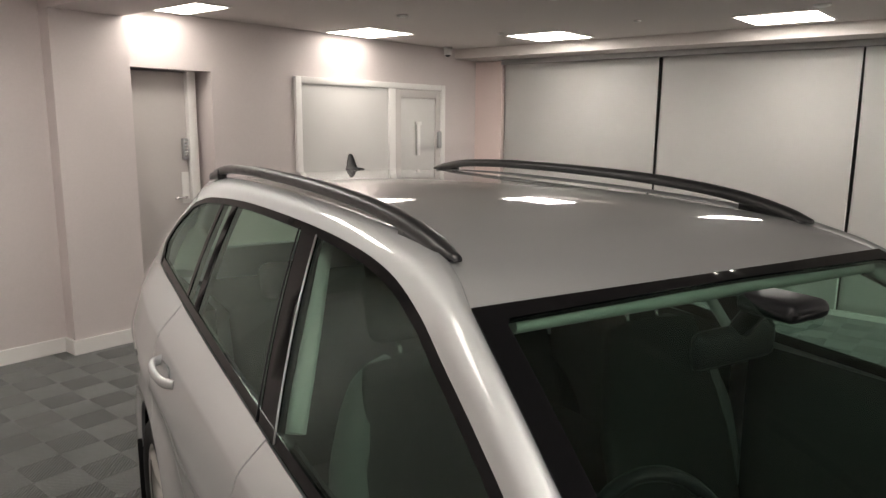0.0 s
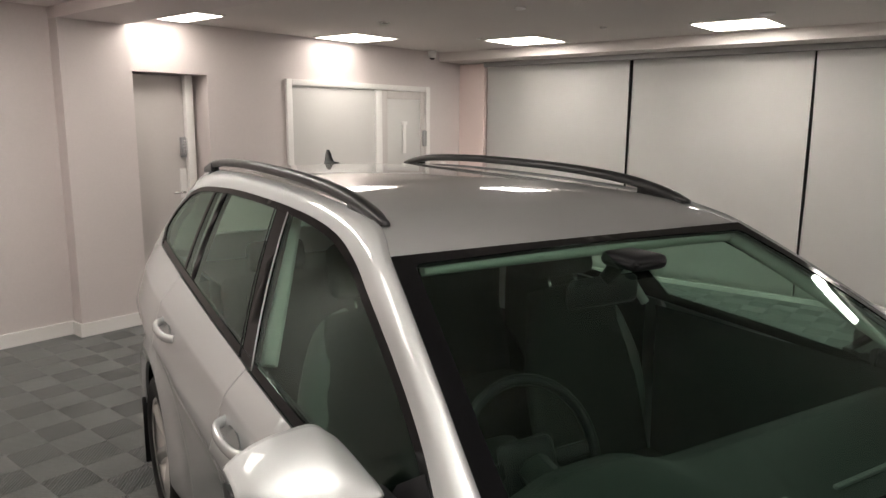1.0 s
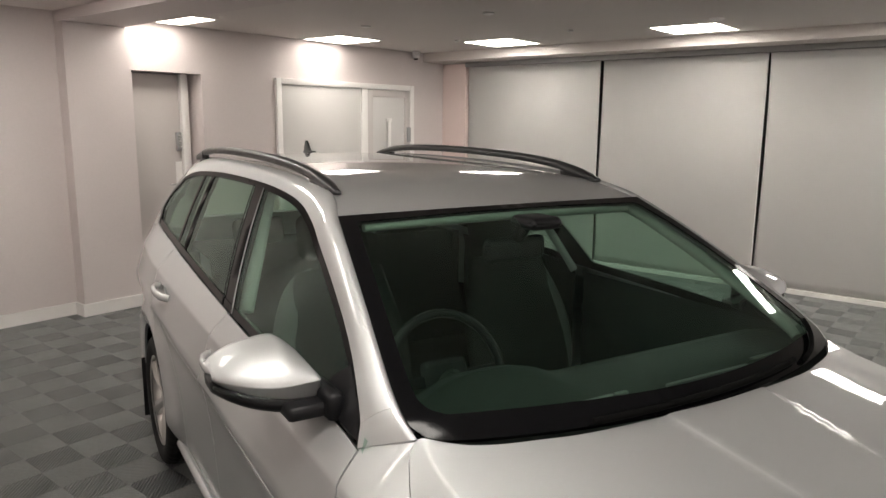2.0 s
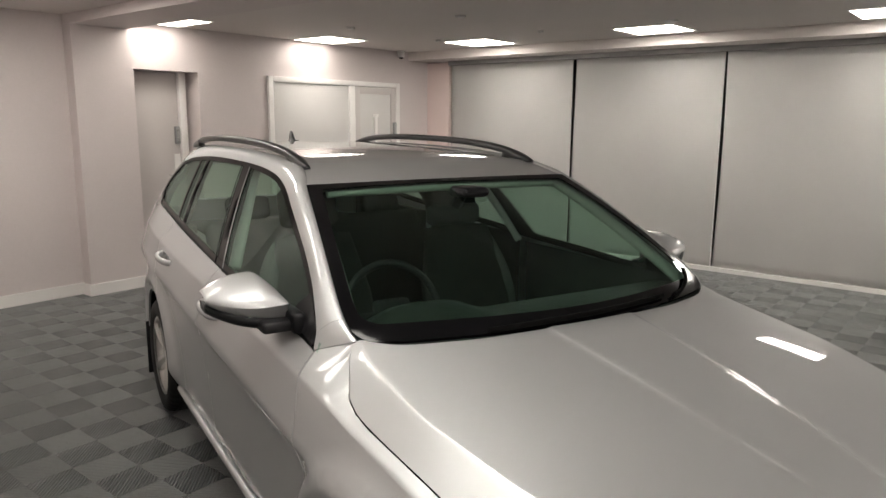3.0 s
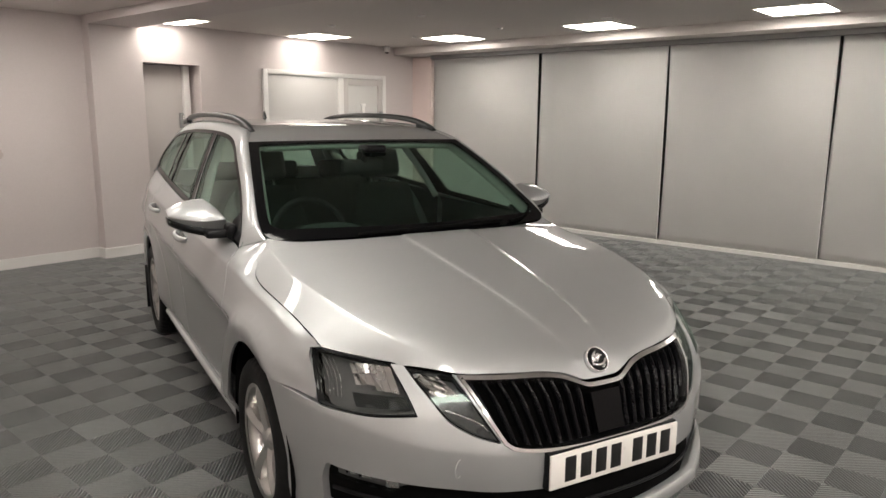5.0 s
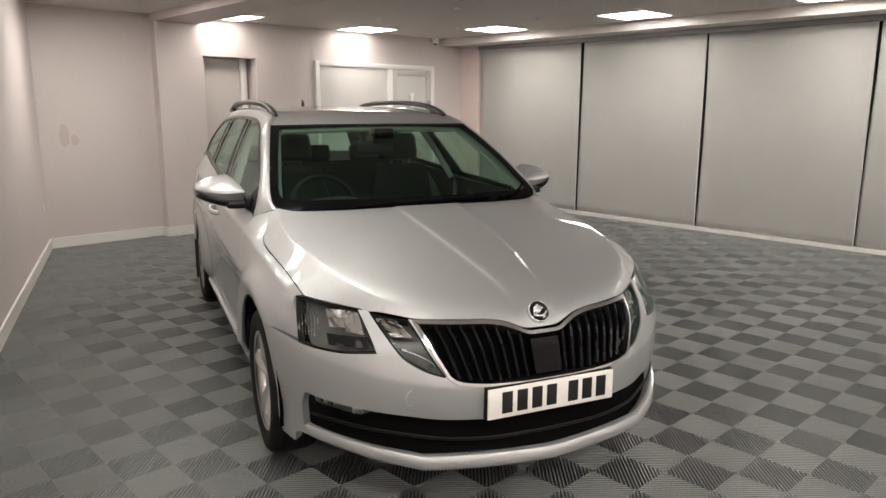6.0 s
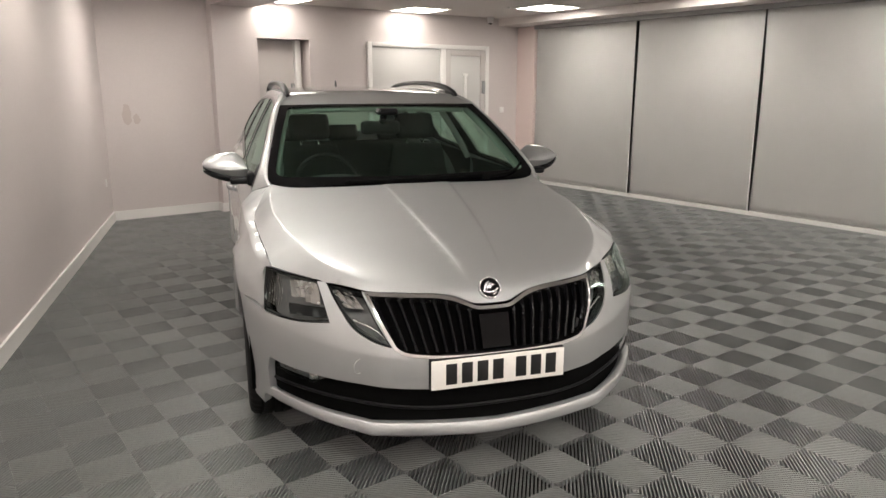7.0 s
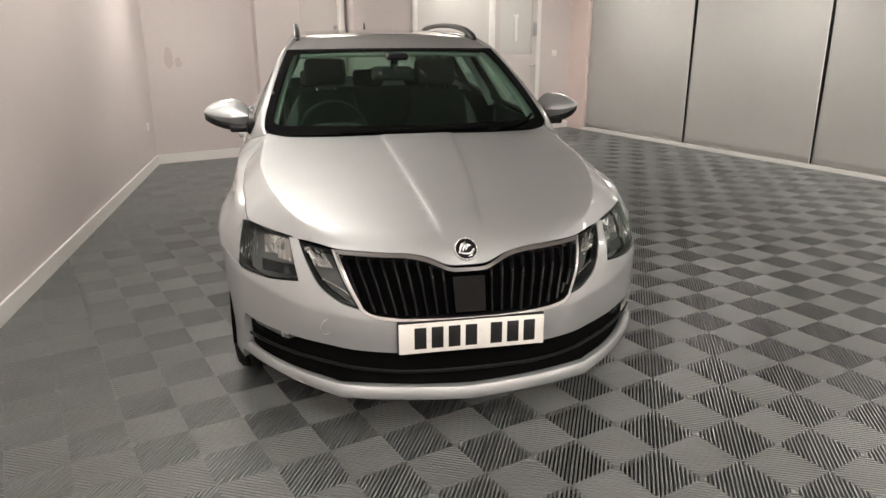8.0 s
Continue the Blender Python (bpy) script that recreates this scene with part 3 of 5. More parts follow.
for sg in (-1, 1):
    part("sill_bead", tube([(sg * (wide(1.34 + 0.0185 * k) - 0.049), 1.34 + 0.0185 * k, 0.262) for k in range(101)], 0.016, 10, 1.3), PAINT, CAR, "bright rounded sill edge")
both("sill", outline([(1.27, 0.155), (3.22, 0.155)], [(3.20, 0.28), (2.4, 0.28), (1.30, 0.28)]), sill_fn, out_x, PAINT, step=0.04, rim=0.03)

# pillars and roof sides: strips between the side glass and the screen or roof edge
ROOFEDGE = [(0.714, 1.318, 1.008), (0.722, 1.36, 1.036), (0.719, 1.41, 1.064), (0.702, 1.51, 1.123), (0.674, 1.65, 1.203), (0.637, 1.83, 1.296), (0.597, 2.012, 1.381), (0.563, 2.11, 1.415), (0.540, 2.22, 1.438),
            (0.526, 2.45, 1.456), (0.521, 2.8, 1.467), (0.519, 3.2, 1.470), (0.514, 3.6, 1.466), (0.505, 3.95, 1.450), (0.490, 4.25, 1.415)]
GLASSEDGE = [(1.42, 0.968), (1.432, 0.990), (1.458, 1.024), (1.576, 1.103), (1.712, 1.176), (1.86, 1.246), (2.0, 1.305), (2.12, 1.350), (2.285, 1.390), (2.5, 1.411), (2.8, 1.420), (3.2, 1.420), (3.5, 1.412), (3.82, 1.390), (3.97, 1.358)]
edge_in = flow(ROOFEDGE, 6)
edge_out = [np.array((slope_x(z, y) + 0.006, y, z)) for y, z in flow(GLASSEDGE, 6)]
for s in (-1, 1):
    rows = []
    for i, (a, b) in enumerate(zip(edge_out, edge_in)):
        row = []
        swell = min(1.0, 0.1 + i / 16)
        for k in range(9):
            f = k / 8
            p = a * (1 - f) + b * f
            bulge = swell * (0.009 * 4 * f * (1 - f) + 0.007 * ramp01(f * 1.6))
            d = np.array((0.70, -0.12, 0.70))
            row.append(p + d * bulge)
        row.append(b + np.array((-0.006, 0.0, -0.002)))
        rows.append([(s * q[0], q[1], q[2]) for q in row])
    cutrow = 10
    foot = rows[:cutrow + 1]
    gap = [tuple(np.array(a) + (np.array(b) - np.array(a)) * 0.09) for a, b in zip(rows[cutrow], rows[cutrow + 1])]
    for name, piece in (("pillar_foot", foot), ("roof_side", [gap] + rows[cutrow + 1:])):
        bm = grid_mesh(piece, flip=s > 0)
        open_edges = [e for e in bm.edges if len(e.link_faces) == 1]
        for ed in open_edges:
            ed.smooth = False
        r = bmesh.ops.extrude_edge_only(bm, edges=open_edges)
        bmesh.ops.translate(bm, vec=(-s * 0.006, 0.0, -0.009), verts=[v for v in r["geom"] if isinstance(v, bmesh.types.BMVert)])
        part(name, bm, PAINT, CAR)
    # rear pillar
    rear_in = [(0.490, 4.25, 1.415), (0.55, 4.36, 1.30), (0.63, 4.42, 1.18), (0.715, 4.45, 1.06)]
    rear_out = [(slope_x(z) + 0.006, y, z) for y, z in ((3.97, 1.358), (4.075, 1.27), (4.105, 1.18), (4.03, 1.112))]
    rows = [[(s * (a[0] * (1 - k / 5) + b[0] * k / 5 + 0.02 * math.sin(math.pi * k / 5)), a[1] * (1 - k / 5) + b[1] * k / 5, a[2] * (1 - k / 5) + b[2] * k / 5) for k in range(6)] for a, b in zip(flow(rear_out, 6), flow(rear_in, 6))]
    part("rear_pillar", grid_mesh(rows, flip=s > 0), PAINT, CAR)

roof_x = pchip([p[1] for p in ROOFEDGE], [p[0] for p in ROOFEDGE])
roof_z = pchip([p[1] for p in ROOFEDGE], [p[2] for p in ROOFEDGE])
crown = pchip([2.0, 2.3, 3.0, 3.8, 4.25], [0.004, 0.012, 0.018, 0.018, 0.015])


def roof_fn(x, y):
    q = x / roof_x(y)
    return (x, y - 0.016 * (1 - q * q) * max(0, 1 - (y - 2.0) / 0.4), roof_z(y) + crown(y) * (1 - q * q) - 0.006 * max(0.0, abs(q) - 0.93) / 0.07)


def up(p):
    return (0, 0, 1)


ry = [2.014, 2.11, 2.22, 2.45, 2.8, 3.2, 3.6, 3.95, 4.25]
roof_line = outline([(-0.594, 2.014), (0.0, 2.014), (0.594, 2.014)], [(roof_x(y) - 0.001, y) for y in ry], [(0.489, 4.25), (0.3, 4.30), (0.0, 4.315), (-0.3, 4.30), (-0.489, 4.25)], [(-roof_x(y) + 0.001, y) for y in reversed(ry)])
part("roof", patch(roof_line, roof_fn, up, 0.05, rim=0.004), PAINT, CAR)

# bonnet
bf = [(0.0, 0.053, 0.704), (0.06, 0.055, 0.706), (0.10, 0.062, 0.720), (0.15, 0.078, 0.738), (0.22, 0.095, 0.748), (0.32, 0.124, 0.750), (0.449, 0.180, 0.752), (0.574, 0.285, 0.765), (0.612, 0.330, 0.770), (0.70, 0.425, 0.781), (0.764, 0.510, 0.790)]
lip_y, lip_z = pchip([p[0] for p in bf], [p[1] for p in bf]), pchip([p[0] for p in bf], [p[2] for p in bf])
mid_z = pchip([0.0, 0.1, 0.2, 0.3, 0.5, 0.8, 1.1, 1.25], [0.752, 0.783, 0.818, 0.848, 0.897, 0.955, 1.006, 1.027])
edge_x, edge_z = pchip([0.2] + [p[0] for p in SHUT[1:]], [0.750] + [p[1] for p in SHUT[1:]]), pchip([0.2] + [p[0] for p in SHUT[1:]], [0.705] + [p[2] for p in SHUT[1:]])
drop = pchip([0, 0.3, 0.55, 0.72, 0.82, 0.92, 1.0, 1.1], [0, 0.025, 0.088, 0.185, 0.29, 0.53, 1.0, 1.7])


c_inner = pchip([0.0, 0.1, 0.5, 1.2], [0.060, 0.070, 0.118, 0.175])
c_outer = pchip([0.10, 0.15, 0.20, 0.235, 0.31, 0.42, 0.54, 0.75, 0.95, 1.24, 1.33], [0.32, 0.38, 0.44, 0.485, 0.55, 0.612, 0.655, 0.702, 0.726, 0.716, 0.695])


def bonnet_base(x, y):
    """A gently crowned middle, a sharp crease, and flanks that fall to the wings; two faint inner creases."""
    ax, co, ex, m, ez = abs(x), c_outer(y), edge_x(y), mid_z(y), edge_z(y)
    co = min(co, ex - 0.02)
    zc = m - (m - ez) * 0.75 * drop(co / ex)
    middle = m - (m - zc) * (ax / co) ** 2.2
    flank = zc - (zc - ez) * (ax - co) / (ex - co)
    gap, soft = middle - flank, 0.002
    h = min(1, max(0, 0.5 + 0.5 * gap / soft))
    z = middle * (1 - h) + flank * h - soft * h * (1 - h)
    return z + 0.0045 * ramp01((c_inner(y) - ax) / 0.016 + 0.5) * ramp01((y - 0.08) / 0.2)


def bonnet_fn(x, y):
    ax = min(abs(x), 0.80)
    s = max(0.0, y - lip_y(ax))
    zb = bonnet_base(x, y)
    return (x, y, zb - (bonnet_base(x, max(lip_y(ax), 0.05)) - lip_z(ax)) * math.exp(-s / 0.045))


rear_edge = [(0.711, 1.322), (0.69, 1.302), (0.61, 1.247), (0.50, 1.206), (0.33, 1.162), (0.0, 1.136)]
right = [(p[0], p[1] + 0.002) for p in bf]
side_run = [(p[1] - 0.0014, p[0]) for p in SHUT[2:9]]
turn_run = [(p[1] - 0.0014, p[0]) for p in SHUT[8:]]
neg = lambda run: [(-x, y) for x, y in reversed(run)]
bonnet_line = outline(right, side_run, turn_run, rear_edge + [(-x, y) for x, y in reversed(rear_edge[:-1])], neg(turn_run), neg(side_run), neg(right))
ys = [0.08 + 0.0205 * k for k in range(61)]
crease_lines = [[(sg * (c(y) + d), y) for y in ys] for c in (c_inner, c_outer) for d in (-0.005, 0.0, 0.005) for sg in (-1, 1)]
part("bonnet", patch(bonnet_line, bonnet_fn, up, 0.02, lines=crease_lines), PAINT, CAR)

# windscreen: a cone between its side edges
sx, sz = pchip([p[1] for p in ROOFEDGE[:7]], [p[0] for p in ROOFEDGE[:7]]), pchip([p[1] for p in ROOFEDGE[:7]], [p[2] for p in ROOFEDGE[:7]])


def screen_fn(u, v):
    y = 1.318 + (2.012 - 1.318) * v
    k = 1 - u * u
    return (sx(y) * u, y - k * (0.165 * (1 - v) + 0.016 * v), sz(y) + k * (0.012 * (1 - v) + 0.004 * v + 0.02 * v * (1 - v) * 4))


def out_screen(p):
    return (0, -0.5, 0.8)


ws_line = outline([(-0.99, 0.998), (0, 1.0), (0.99, 0.998)], [(0.99, 0.998), (0.993, 0.5), (0.992, 0.10), (0.985, 0.03), (0.95, -0.005), (0.85, -0.012)], [(0.85, -0.012), (0, -0.012), (-0.85, -0.012)], [(-0.85, -0.012), (-0.95, -0.005), (-0.985, 0.03), (-0.992, 0.10), (-0.993, 0.5), (-0.99, 0.998)])
ws_hole = outline([(-0.895, 0.950), (0, 0.962), (0.895, 0.950)], [(0.912, 0.93), (0.932, 0.5), (0.938, 0.18), (0.925, 0.10), (0.88, 0.066)], [(0.88, 0.066), (0, 0.05), (-0.88, 0.066)], [(-0.88, 0.066), (-0.925, 0.10), (-0.938, 0.18), (-0.932, 0.5), (-0.912, 0.93)])
screen = part("windscreen", patch(ws_hole, screen_fn, out_screen, 0.06, rim=0), SCREEN, CAR, "dark tinted windscreen")
part("screen_border", patch(ws_line, screen_fn, out_screen, 0.05, [ws_hole], lift=0.002, rim=0.012), GLOSSBLACK, CAR, "black glass border of the windscreen")


# wipers lie along the screen's foot
def wiper(points, name="wiper"):
    w = part(name, tube([Vector(screen_fn(u, v)) + Vector((0, -0.004, 0.012)) for u, v in flow(points, 6)], 0.007, 6, 1.3), VOID, CAR, "black wiper")
    return w


wiper([(-0.50, -0.012), (-0.25, -0.004), (0.15, 0.004), (0.52, 0.008)])
wiper([(0.60, -0.005), (0.72, 0.01), (0.83, 0.05), (0.895, 0.10)])

# side glass, its black surround and pillars
def glass_fn(y, z):
    return (slope_x(z, y), y, z)


ge = [(y, z) for y, z in GLASSEDGE]
dlo = outline(ge, [(3.97, 1.358), (4.075, 1.27), (4.105, 1.18), (4.03, 1.117)], [(4.03, 1.117)] + [(y, z + 0.001) for y, z in reversed(BELT)])


def inset(poly, d):
    out = []
    n = len(poly)
    for i in range(n):
        a, b, c = poly[i - 1], poly[i], poly[(i + 1) % n]
        e1, e2 = (b - a) / max(1e-9, np.linalg.norm(b - a)), (c - b) / max(1e-9, np.linalg.norm(c - b))
        t = e1 + e2
        t = t / max(1e-9, np.linalg.norm(t))
        nrm = np.array((-t[1], t[0]))
        k = max(0.5, nrm.dot(np.array((-e1[1], e1[0]))))
        out.append(b + nrm * (d / k))
    return out


def clockwise(poly):
    return sum(p[0] * q[1] - q[0] * p[1] for p, q in zip(poly, poly[1:] + poly[:1])) < 0


if clockwise(dlo):
    dlo.reverse()
hole = inset(dlo, 0.022)
both("window_surround", dlo, glass_fn, out_x, GLOSSBLACK, step=0.04, holes=[hole], lift=0.004, rim=0.02, label="black window surround")


def band(ya, za, yb, zb, width):
    """A slanted black post across the side glass."""
    return [np.array(p) for p in ((ya, za), (ya + width, za), (yb + width, zb), (yb, zb))]


both("door_post", band(2.43, 1.022, 2.715, 1.405, 0.115), glass_fn, out_x, GLOSSBLACK, step=0.06, lift=0.002, rim=0.02, label="gloss black door post")
both("rear_post", band(3.30, 1.070, 3.45, 1.405, 0.055), glass_fn, out_x, GLOSSBLACK, step=0.06, lift=0.002, rim=0.02, label="gloss black window post")
both("rear_post", band(3.47, 1.082, 3.61, 1.398, 0.030), glass_fn, out_x, GLOSSBLACK, step=0.06, lift=0.002, rim=0.02, label="gloss black window post")
both("side_window", hole, glass_fn, out_x, PANE, step=0.09, rim=0, label="tinted side glass")
sail = [np.array(q) for q in ((1.43, 0.976), (1.66, 0.992), (1.64, 1.05), (1.58, 1.092), (1.465, 1.024))]
both("mirror_sail", sail, glass_fn, out_x, BLACK, step=0.05, lift=0.006, rim=0.02, label="black plastic corner behind the mirror")
# thin chrome-grey lines along the post edges
for s in (-1, 1):
    for (ya, za, yb, zb) in ((2.425, 1.022, 2.710, 1.403), (2.552, 1.022, 2.837, 1.405)):
        part("window_channel", tube([(s * (slope_x(z, y) + 0.006), y, z) for y, z in ((ya + (yb - ya) * k / 6, za + (zb - za) * k / 6) for k in range(7))], 0.0024, 6), RAIL if ya < 2.5 else BLACK, CAR, "thin window channel")

# door mirrors
def mirror(s):
    arm = part("mirror_arm", join(block(min(s * 0.775, s * 0.90), max(s * 0.775, s * 0.90), 1.565, 1.715, 0.985, 1.020, 0.012, 2), block(min(s * 0.772, s * 0.815), max(s * 0.772, s * 0.815), 1.54, 1.68, 0.978, 1.045, 0.014, 2)), BLACK, CAR, "black mirror foot")
    y_front = pchip([0, 0.3, 0.6, 0.85, 1], [1.603, 1.604, 1.620, 1.650, 1.690])
    z_top = pchip([0, 0.08, 0.33, 0.6, 0.85, 1], [1.080, 1.105, 1.140, 1.134, 1.116, 1.094])
    z_edge = pchip([0, 0.4, 1], [1.064, 1.061, 1.077])
    rows_top, rows_low = [], []
    n = 30
    for i in range(n + 1):
        f = i / n
        x, yf, zt, zc, yr = 0.808 + 0.226 * f, y_front(f), z_top(f), z_edge(f), 1.772
        row = []
        for k in range(17):
            a = math.pi / 2 * k / 16
            row.append((s * x, yf + (yr - yf) * (1 - math.cos(math.pi / 2 - a) ** 1.05), zc + (zt - zc) * math.sin(math.pi / 2 - a) ** 1.1))
        band = 0.036 * (1 - f) ** 0.7 + 0.014
        row += [(s * x, yf - 0.001, zc - 0.002), (s * x, yf + 0.003, zc - 0.006), (s * (x - 0.002), yf + 0.012, zc - band * 0.8), (s * (x - 0.004), yf + 0.018, zc - band), (s * x, yr - 0.03, zc - band)]
        rows_top.append(row)
        zb = zc - band
        low_z = 0.982 + 0.050 * f ** 2.4
        rows_low.append([(s * x, yf + 0.008, zb + 0.004), (s * (x - 0.001), yf + 0.007, zb - (zb - low_z) * 0.5), (s * (x - 0.003), yf + 0.022, low_z + 0.004), (s * (x - 0.004), (yf + yr) / 2, low_z), (s * (x - 0.002), yr, low_z + 0.008), (s * x, yr, zb + 0.004)])
    top, low = grid_mesh(rows_top, flip=s < 0), grid_mesh(rows_low, flip=s > 0, closed=True)
    for b in (top, low):
        bmesh.ops.holes_fill(b, edges=[e for e in b.edges if len(e.link_faces) == 1], sides=0)
        bmesh.ops.recalc_face_normals(b, faces=b.faces)
    shell = part("door_mirror", top, PAINT, CAR, "silver mirror shell")
    part("mirror_base", low, BLACK, shell, "black lower mirror shell")
    part("indicator", tube([(s * (0.90 + 0.13 * k / 8), y_front((0.90 + 0.13 * k / 8 - 0.808) / 0.230) + 0.010, 1.026 + 0.030 * (k / 8) ** 1.5) for k in range(9)], 0.005, 6), LENS, shell, "slim clear indicator strip")
    part("mirror_glass", block(s * 0.93 - 0.085, s * 0.93 + 0.085, 1.762, 1.766, 1.02, 1.10, 0.001), CHROME, shell, "mirror glass")


mirror(-1)
mirror(1)


# door handles with a cupped recess
def handle(door, s, y, z):
    x = side(y, z)[0]
    line = [(s * (x - 0.004), y - 0.115, z - 0.006), (s * (x + 0.022), y - 0.09, z - 0.003), (s * (x + 0.034), y - 0.03, z), (s * (x + 0.034), y + 0.04, z + 0.003), (s * (x + 0.022), y + 0.085, z + 0.006), (s * (x - 0.004), y + 0.105, z + 0.008)]
    h = part("door_handle", tube(flow(line, 4), 0.016, 10, 0.75, up=(1, 0, 0), radii=None), PAINT, door)
    cup = spin([(-0.010, 0.0), (-0.006, 0.03), (0.001, 0.042), (0.003, 0.046)], 20, "x")
    move(cup, Matrix.Translation((s * (x + 0.0015), y - 0.01, z - 0.004)) @ Matrix.Diagonal((s, 1.35, 0.8, 1)))
    part("handle_recess", cup, PAINT, door)


for doors, y, z in ((FD, 2.345, 0.880), (RD, 3.28, 0.922)):
    for ob, s in zip(doors, (-1, 1)):
        handle(ob, s, y, z)


# roof rails
def roof_rail(s):
    line = [(s * 0.532, 2.150, 1.428), (s * 0.532, 2.24, 1.458), (s * 0.532, 2.42, 1.489), (s * 0.533, 2.70, 1.508), (s * 0.533, 3.05, 1.515), (s * 0.532, 3.45, 1.513), (s * 0.530, 3.80, 1.498), (s * 0.526, 3.98, 1.474), (s * 0.522, 4.08, 1.450)]
    pts = flow(line, 6)
    n = len(pts)
    rows = []
    for i, p in enumerate(pts):
        e = min(i, n - 1 - i)
        hw, hh = (0.018, 0.016) if e > 3 else (0.009 + 0.002 * e, 0.006 + 0.0016 * e)
        top = p[2] + 0.012 - hh
        rows.append([(p[0] + s * qx * hw, p[1], top + qz * hh) for qx, qz in ((-1, -0.8), (-0.8, -1), (0.8, -1), (1, -0.8), (1, 0.1), (0.72, 0.78), (0, 1.0), (-0.72, 0.78), (-1, 0.1))])
    bm = grid_mesh(rows, closed=True)
    bmesh.ops.holes_fill(bm, edges=[e for e in bm.edges if len(e.link_faces) == 1], sides=0)
    bmesh.ops.recalc_face_normals(bm, faces=bm.faces)
    r = part("roof_rail", bm, RAILBLACK, CAR, "black roof rail")
    for y0, y1, y2 in ((2.17, 2.42, 2.36), (4.06, 3.84, 3.90)):
        d = 1 if y1 > y0 else -1
        rows = []
        for k in range(9):
            f = k / 8
            y = y0 + (y2 - y0) * f
            i = min(range(n), key=lambda j: abs(pts[j][1] - y))
            zt, zb = pts[i][2], roof_z(y) - 0.004
            xw = 0.016
            rows.append([(s * 0.532 - xw, y, zb), (s * 0.532 + xw, y, zb), (s * 0.532 + xw, y, zt), (s * 0.532 - xw, y, zt)])
        bm = grid_mesh(rows, closed=True)
        bmesh.ops.holes_fill(bm, edges=[e for e in bm.edges if len(e.link_faces) == 1], sides=0)
        bmesh.ops.recalc_face_normals(bm, faces=bm.faces)
        part("rail_foot", bm, RAILBLACK, r)


roof_rail(-1)
roof_rail(1)

# fin on the roof
z0 = roof_fn(0.0, 3.92)[2] - 0.004
fin_rows = []
for k in range(17):
    f = k / 16
    y = 3.82 + 0.16 * f
    h = 0.014 + 0.056 * ramp01((f - 0.30) / 0.45) * (1 - 0.55 * ramp01((f - 0.88) / 0.12))
    w = 0.030 * math.sin(math.pi * min(0.97, f * 0.9 + 0.06)) ** 0.6
    fin_rows.append([(0.025 + q, y, z0 + g) for q, g in ((-w, 0), (-w * 0.85, 0.010), (-0.005, 0.016), (-0.0025, max(h, 0.0165)), (0.0025, max(h, 0.0165)), (0.005, 0.016), (w * 0.85, 0.010), (w, 0))])
fin = grid_mesh(fin_rows)
bmesh.ops.holes_fill(fin, edges=[e for e in fin.edges if len(e.link_faces) == 1], sides=0)
bmesh.ops.recalc_face_normals(fin, faces=fin.faces)
part("antenna_fin", fin, BLACK, CAR, "black fin aerial")

# ---- nose: laid on a bowed surface, (x, z) seen from the front ----
plan = flow([(0.0, -0.022), (0.13, -0.020), (0.26, -0.008), (0.40, 0.036), (0.496, 0.095), (0.60, 0.168), (0.70, 0.262), (0.765, 0.34), (0.805, 0.405), (0.838, 0.49), (0.872, 0.60), (0.893, 0.69), (0.905, 0.78)], 6)
arcl = [0.0]
for a, b in zip(plan, plan[1:]):
    arcl.append(arcl[-1] + float(np.linalg.norm(b - a)))
pl_x, pl_y = pchip(arcl, [p[0] for p in plan]), pchip(arcl, [p[1] for p in plan])
to_t = pchip([p[0] for p in plan], arcl)
setback = pchip([0.10, 0.18, 0.24, 0.28, 0.33, 0.42, 0.50, 0.553, 0.563, 0.61, 0.65, 0.70, 0.75, 0.80, 0.86], [0.06, 0.022, 0.004, 0.008, 0.015, 0.006, 0.0, 0.0005, 0.0025, 0.018, 0.034, 0.068, 0.122, 0.18, 0.25])


knee = pchip([0, 0.4, 0.56, 0.65, 0.74, 0.81, 0.87, 0.91], [0.530, 0.546, 0.560, 0.581, 0.604, 0.628, 0.640, 0.645])


def nose_fn(t, z):
    a = abs(t)
    shift = (knee(pl_x(a)) - 0.56) * ramp01((z - 0.46) / 0.06) * (1 - ramp01((z - 0.60) / 0.09))
    k = 1.0 if a < 0.95 else max(0.15, 1 - (a - 0.95) / 0.3)
    x = pl_x(a)
    tuck = 0.05 * max(0.0, (0.30 - z) / 0.15) ** 2 * ramp01((a - 0.6) / 0.3)
    return (math.copysign(x - tuck, t) if a > 1e-9 else 0.0, pl_y(a) + setback(z - shift) * (k if z > 0.5 else 1), z)


def out_nose(p):
    return (p.x * 0.6, -1, 0)


def nose(pts):
    return [(to_t(x) if x >= 0 else -to_t(-x), z) for x, z in pts]


def mir(run):
    return [(-x, z) for x, z in reversed(run)]


# upper light edge line meets the bonnet
hl = outline(nose([(0.790, 0.787), (0.70, 0.781), (0.613, 0.770)]), nose([(0.611, 0.767), (0.588, 0.648)]), nose([(0.588, 0.646), (0.70, 0.634), (0.806, 0.640)]), nose([(0.810, 0.644), (0.804, 0.71), (0.789, 0.786)]))
fl = outline(nose([(0.577, 0.764), (0.468, 0.749)]), nose([(0.466, 0.747), (0.430, 0.655), (0.388, 0.578)]), nose([(0.390, 0.576), (0.45, 0.594), (0.505, 0.628), (0.535, 0.670)]), nose([(0.535, 0.672), (0.560, 0.72), (0.577, 0.764)]))
gr_half = [(0.0, 0.698), (0.06, 0.700), (0.10, 0.714), (0.15, 0.731), (0.22, 0.742), (0.32, 0.745), (0.452, 0.748)]
gr_side = [(0.454, 0.746), (0.416, 0.650), (0.378, 0.572)]
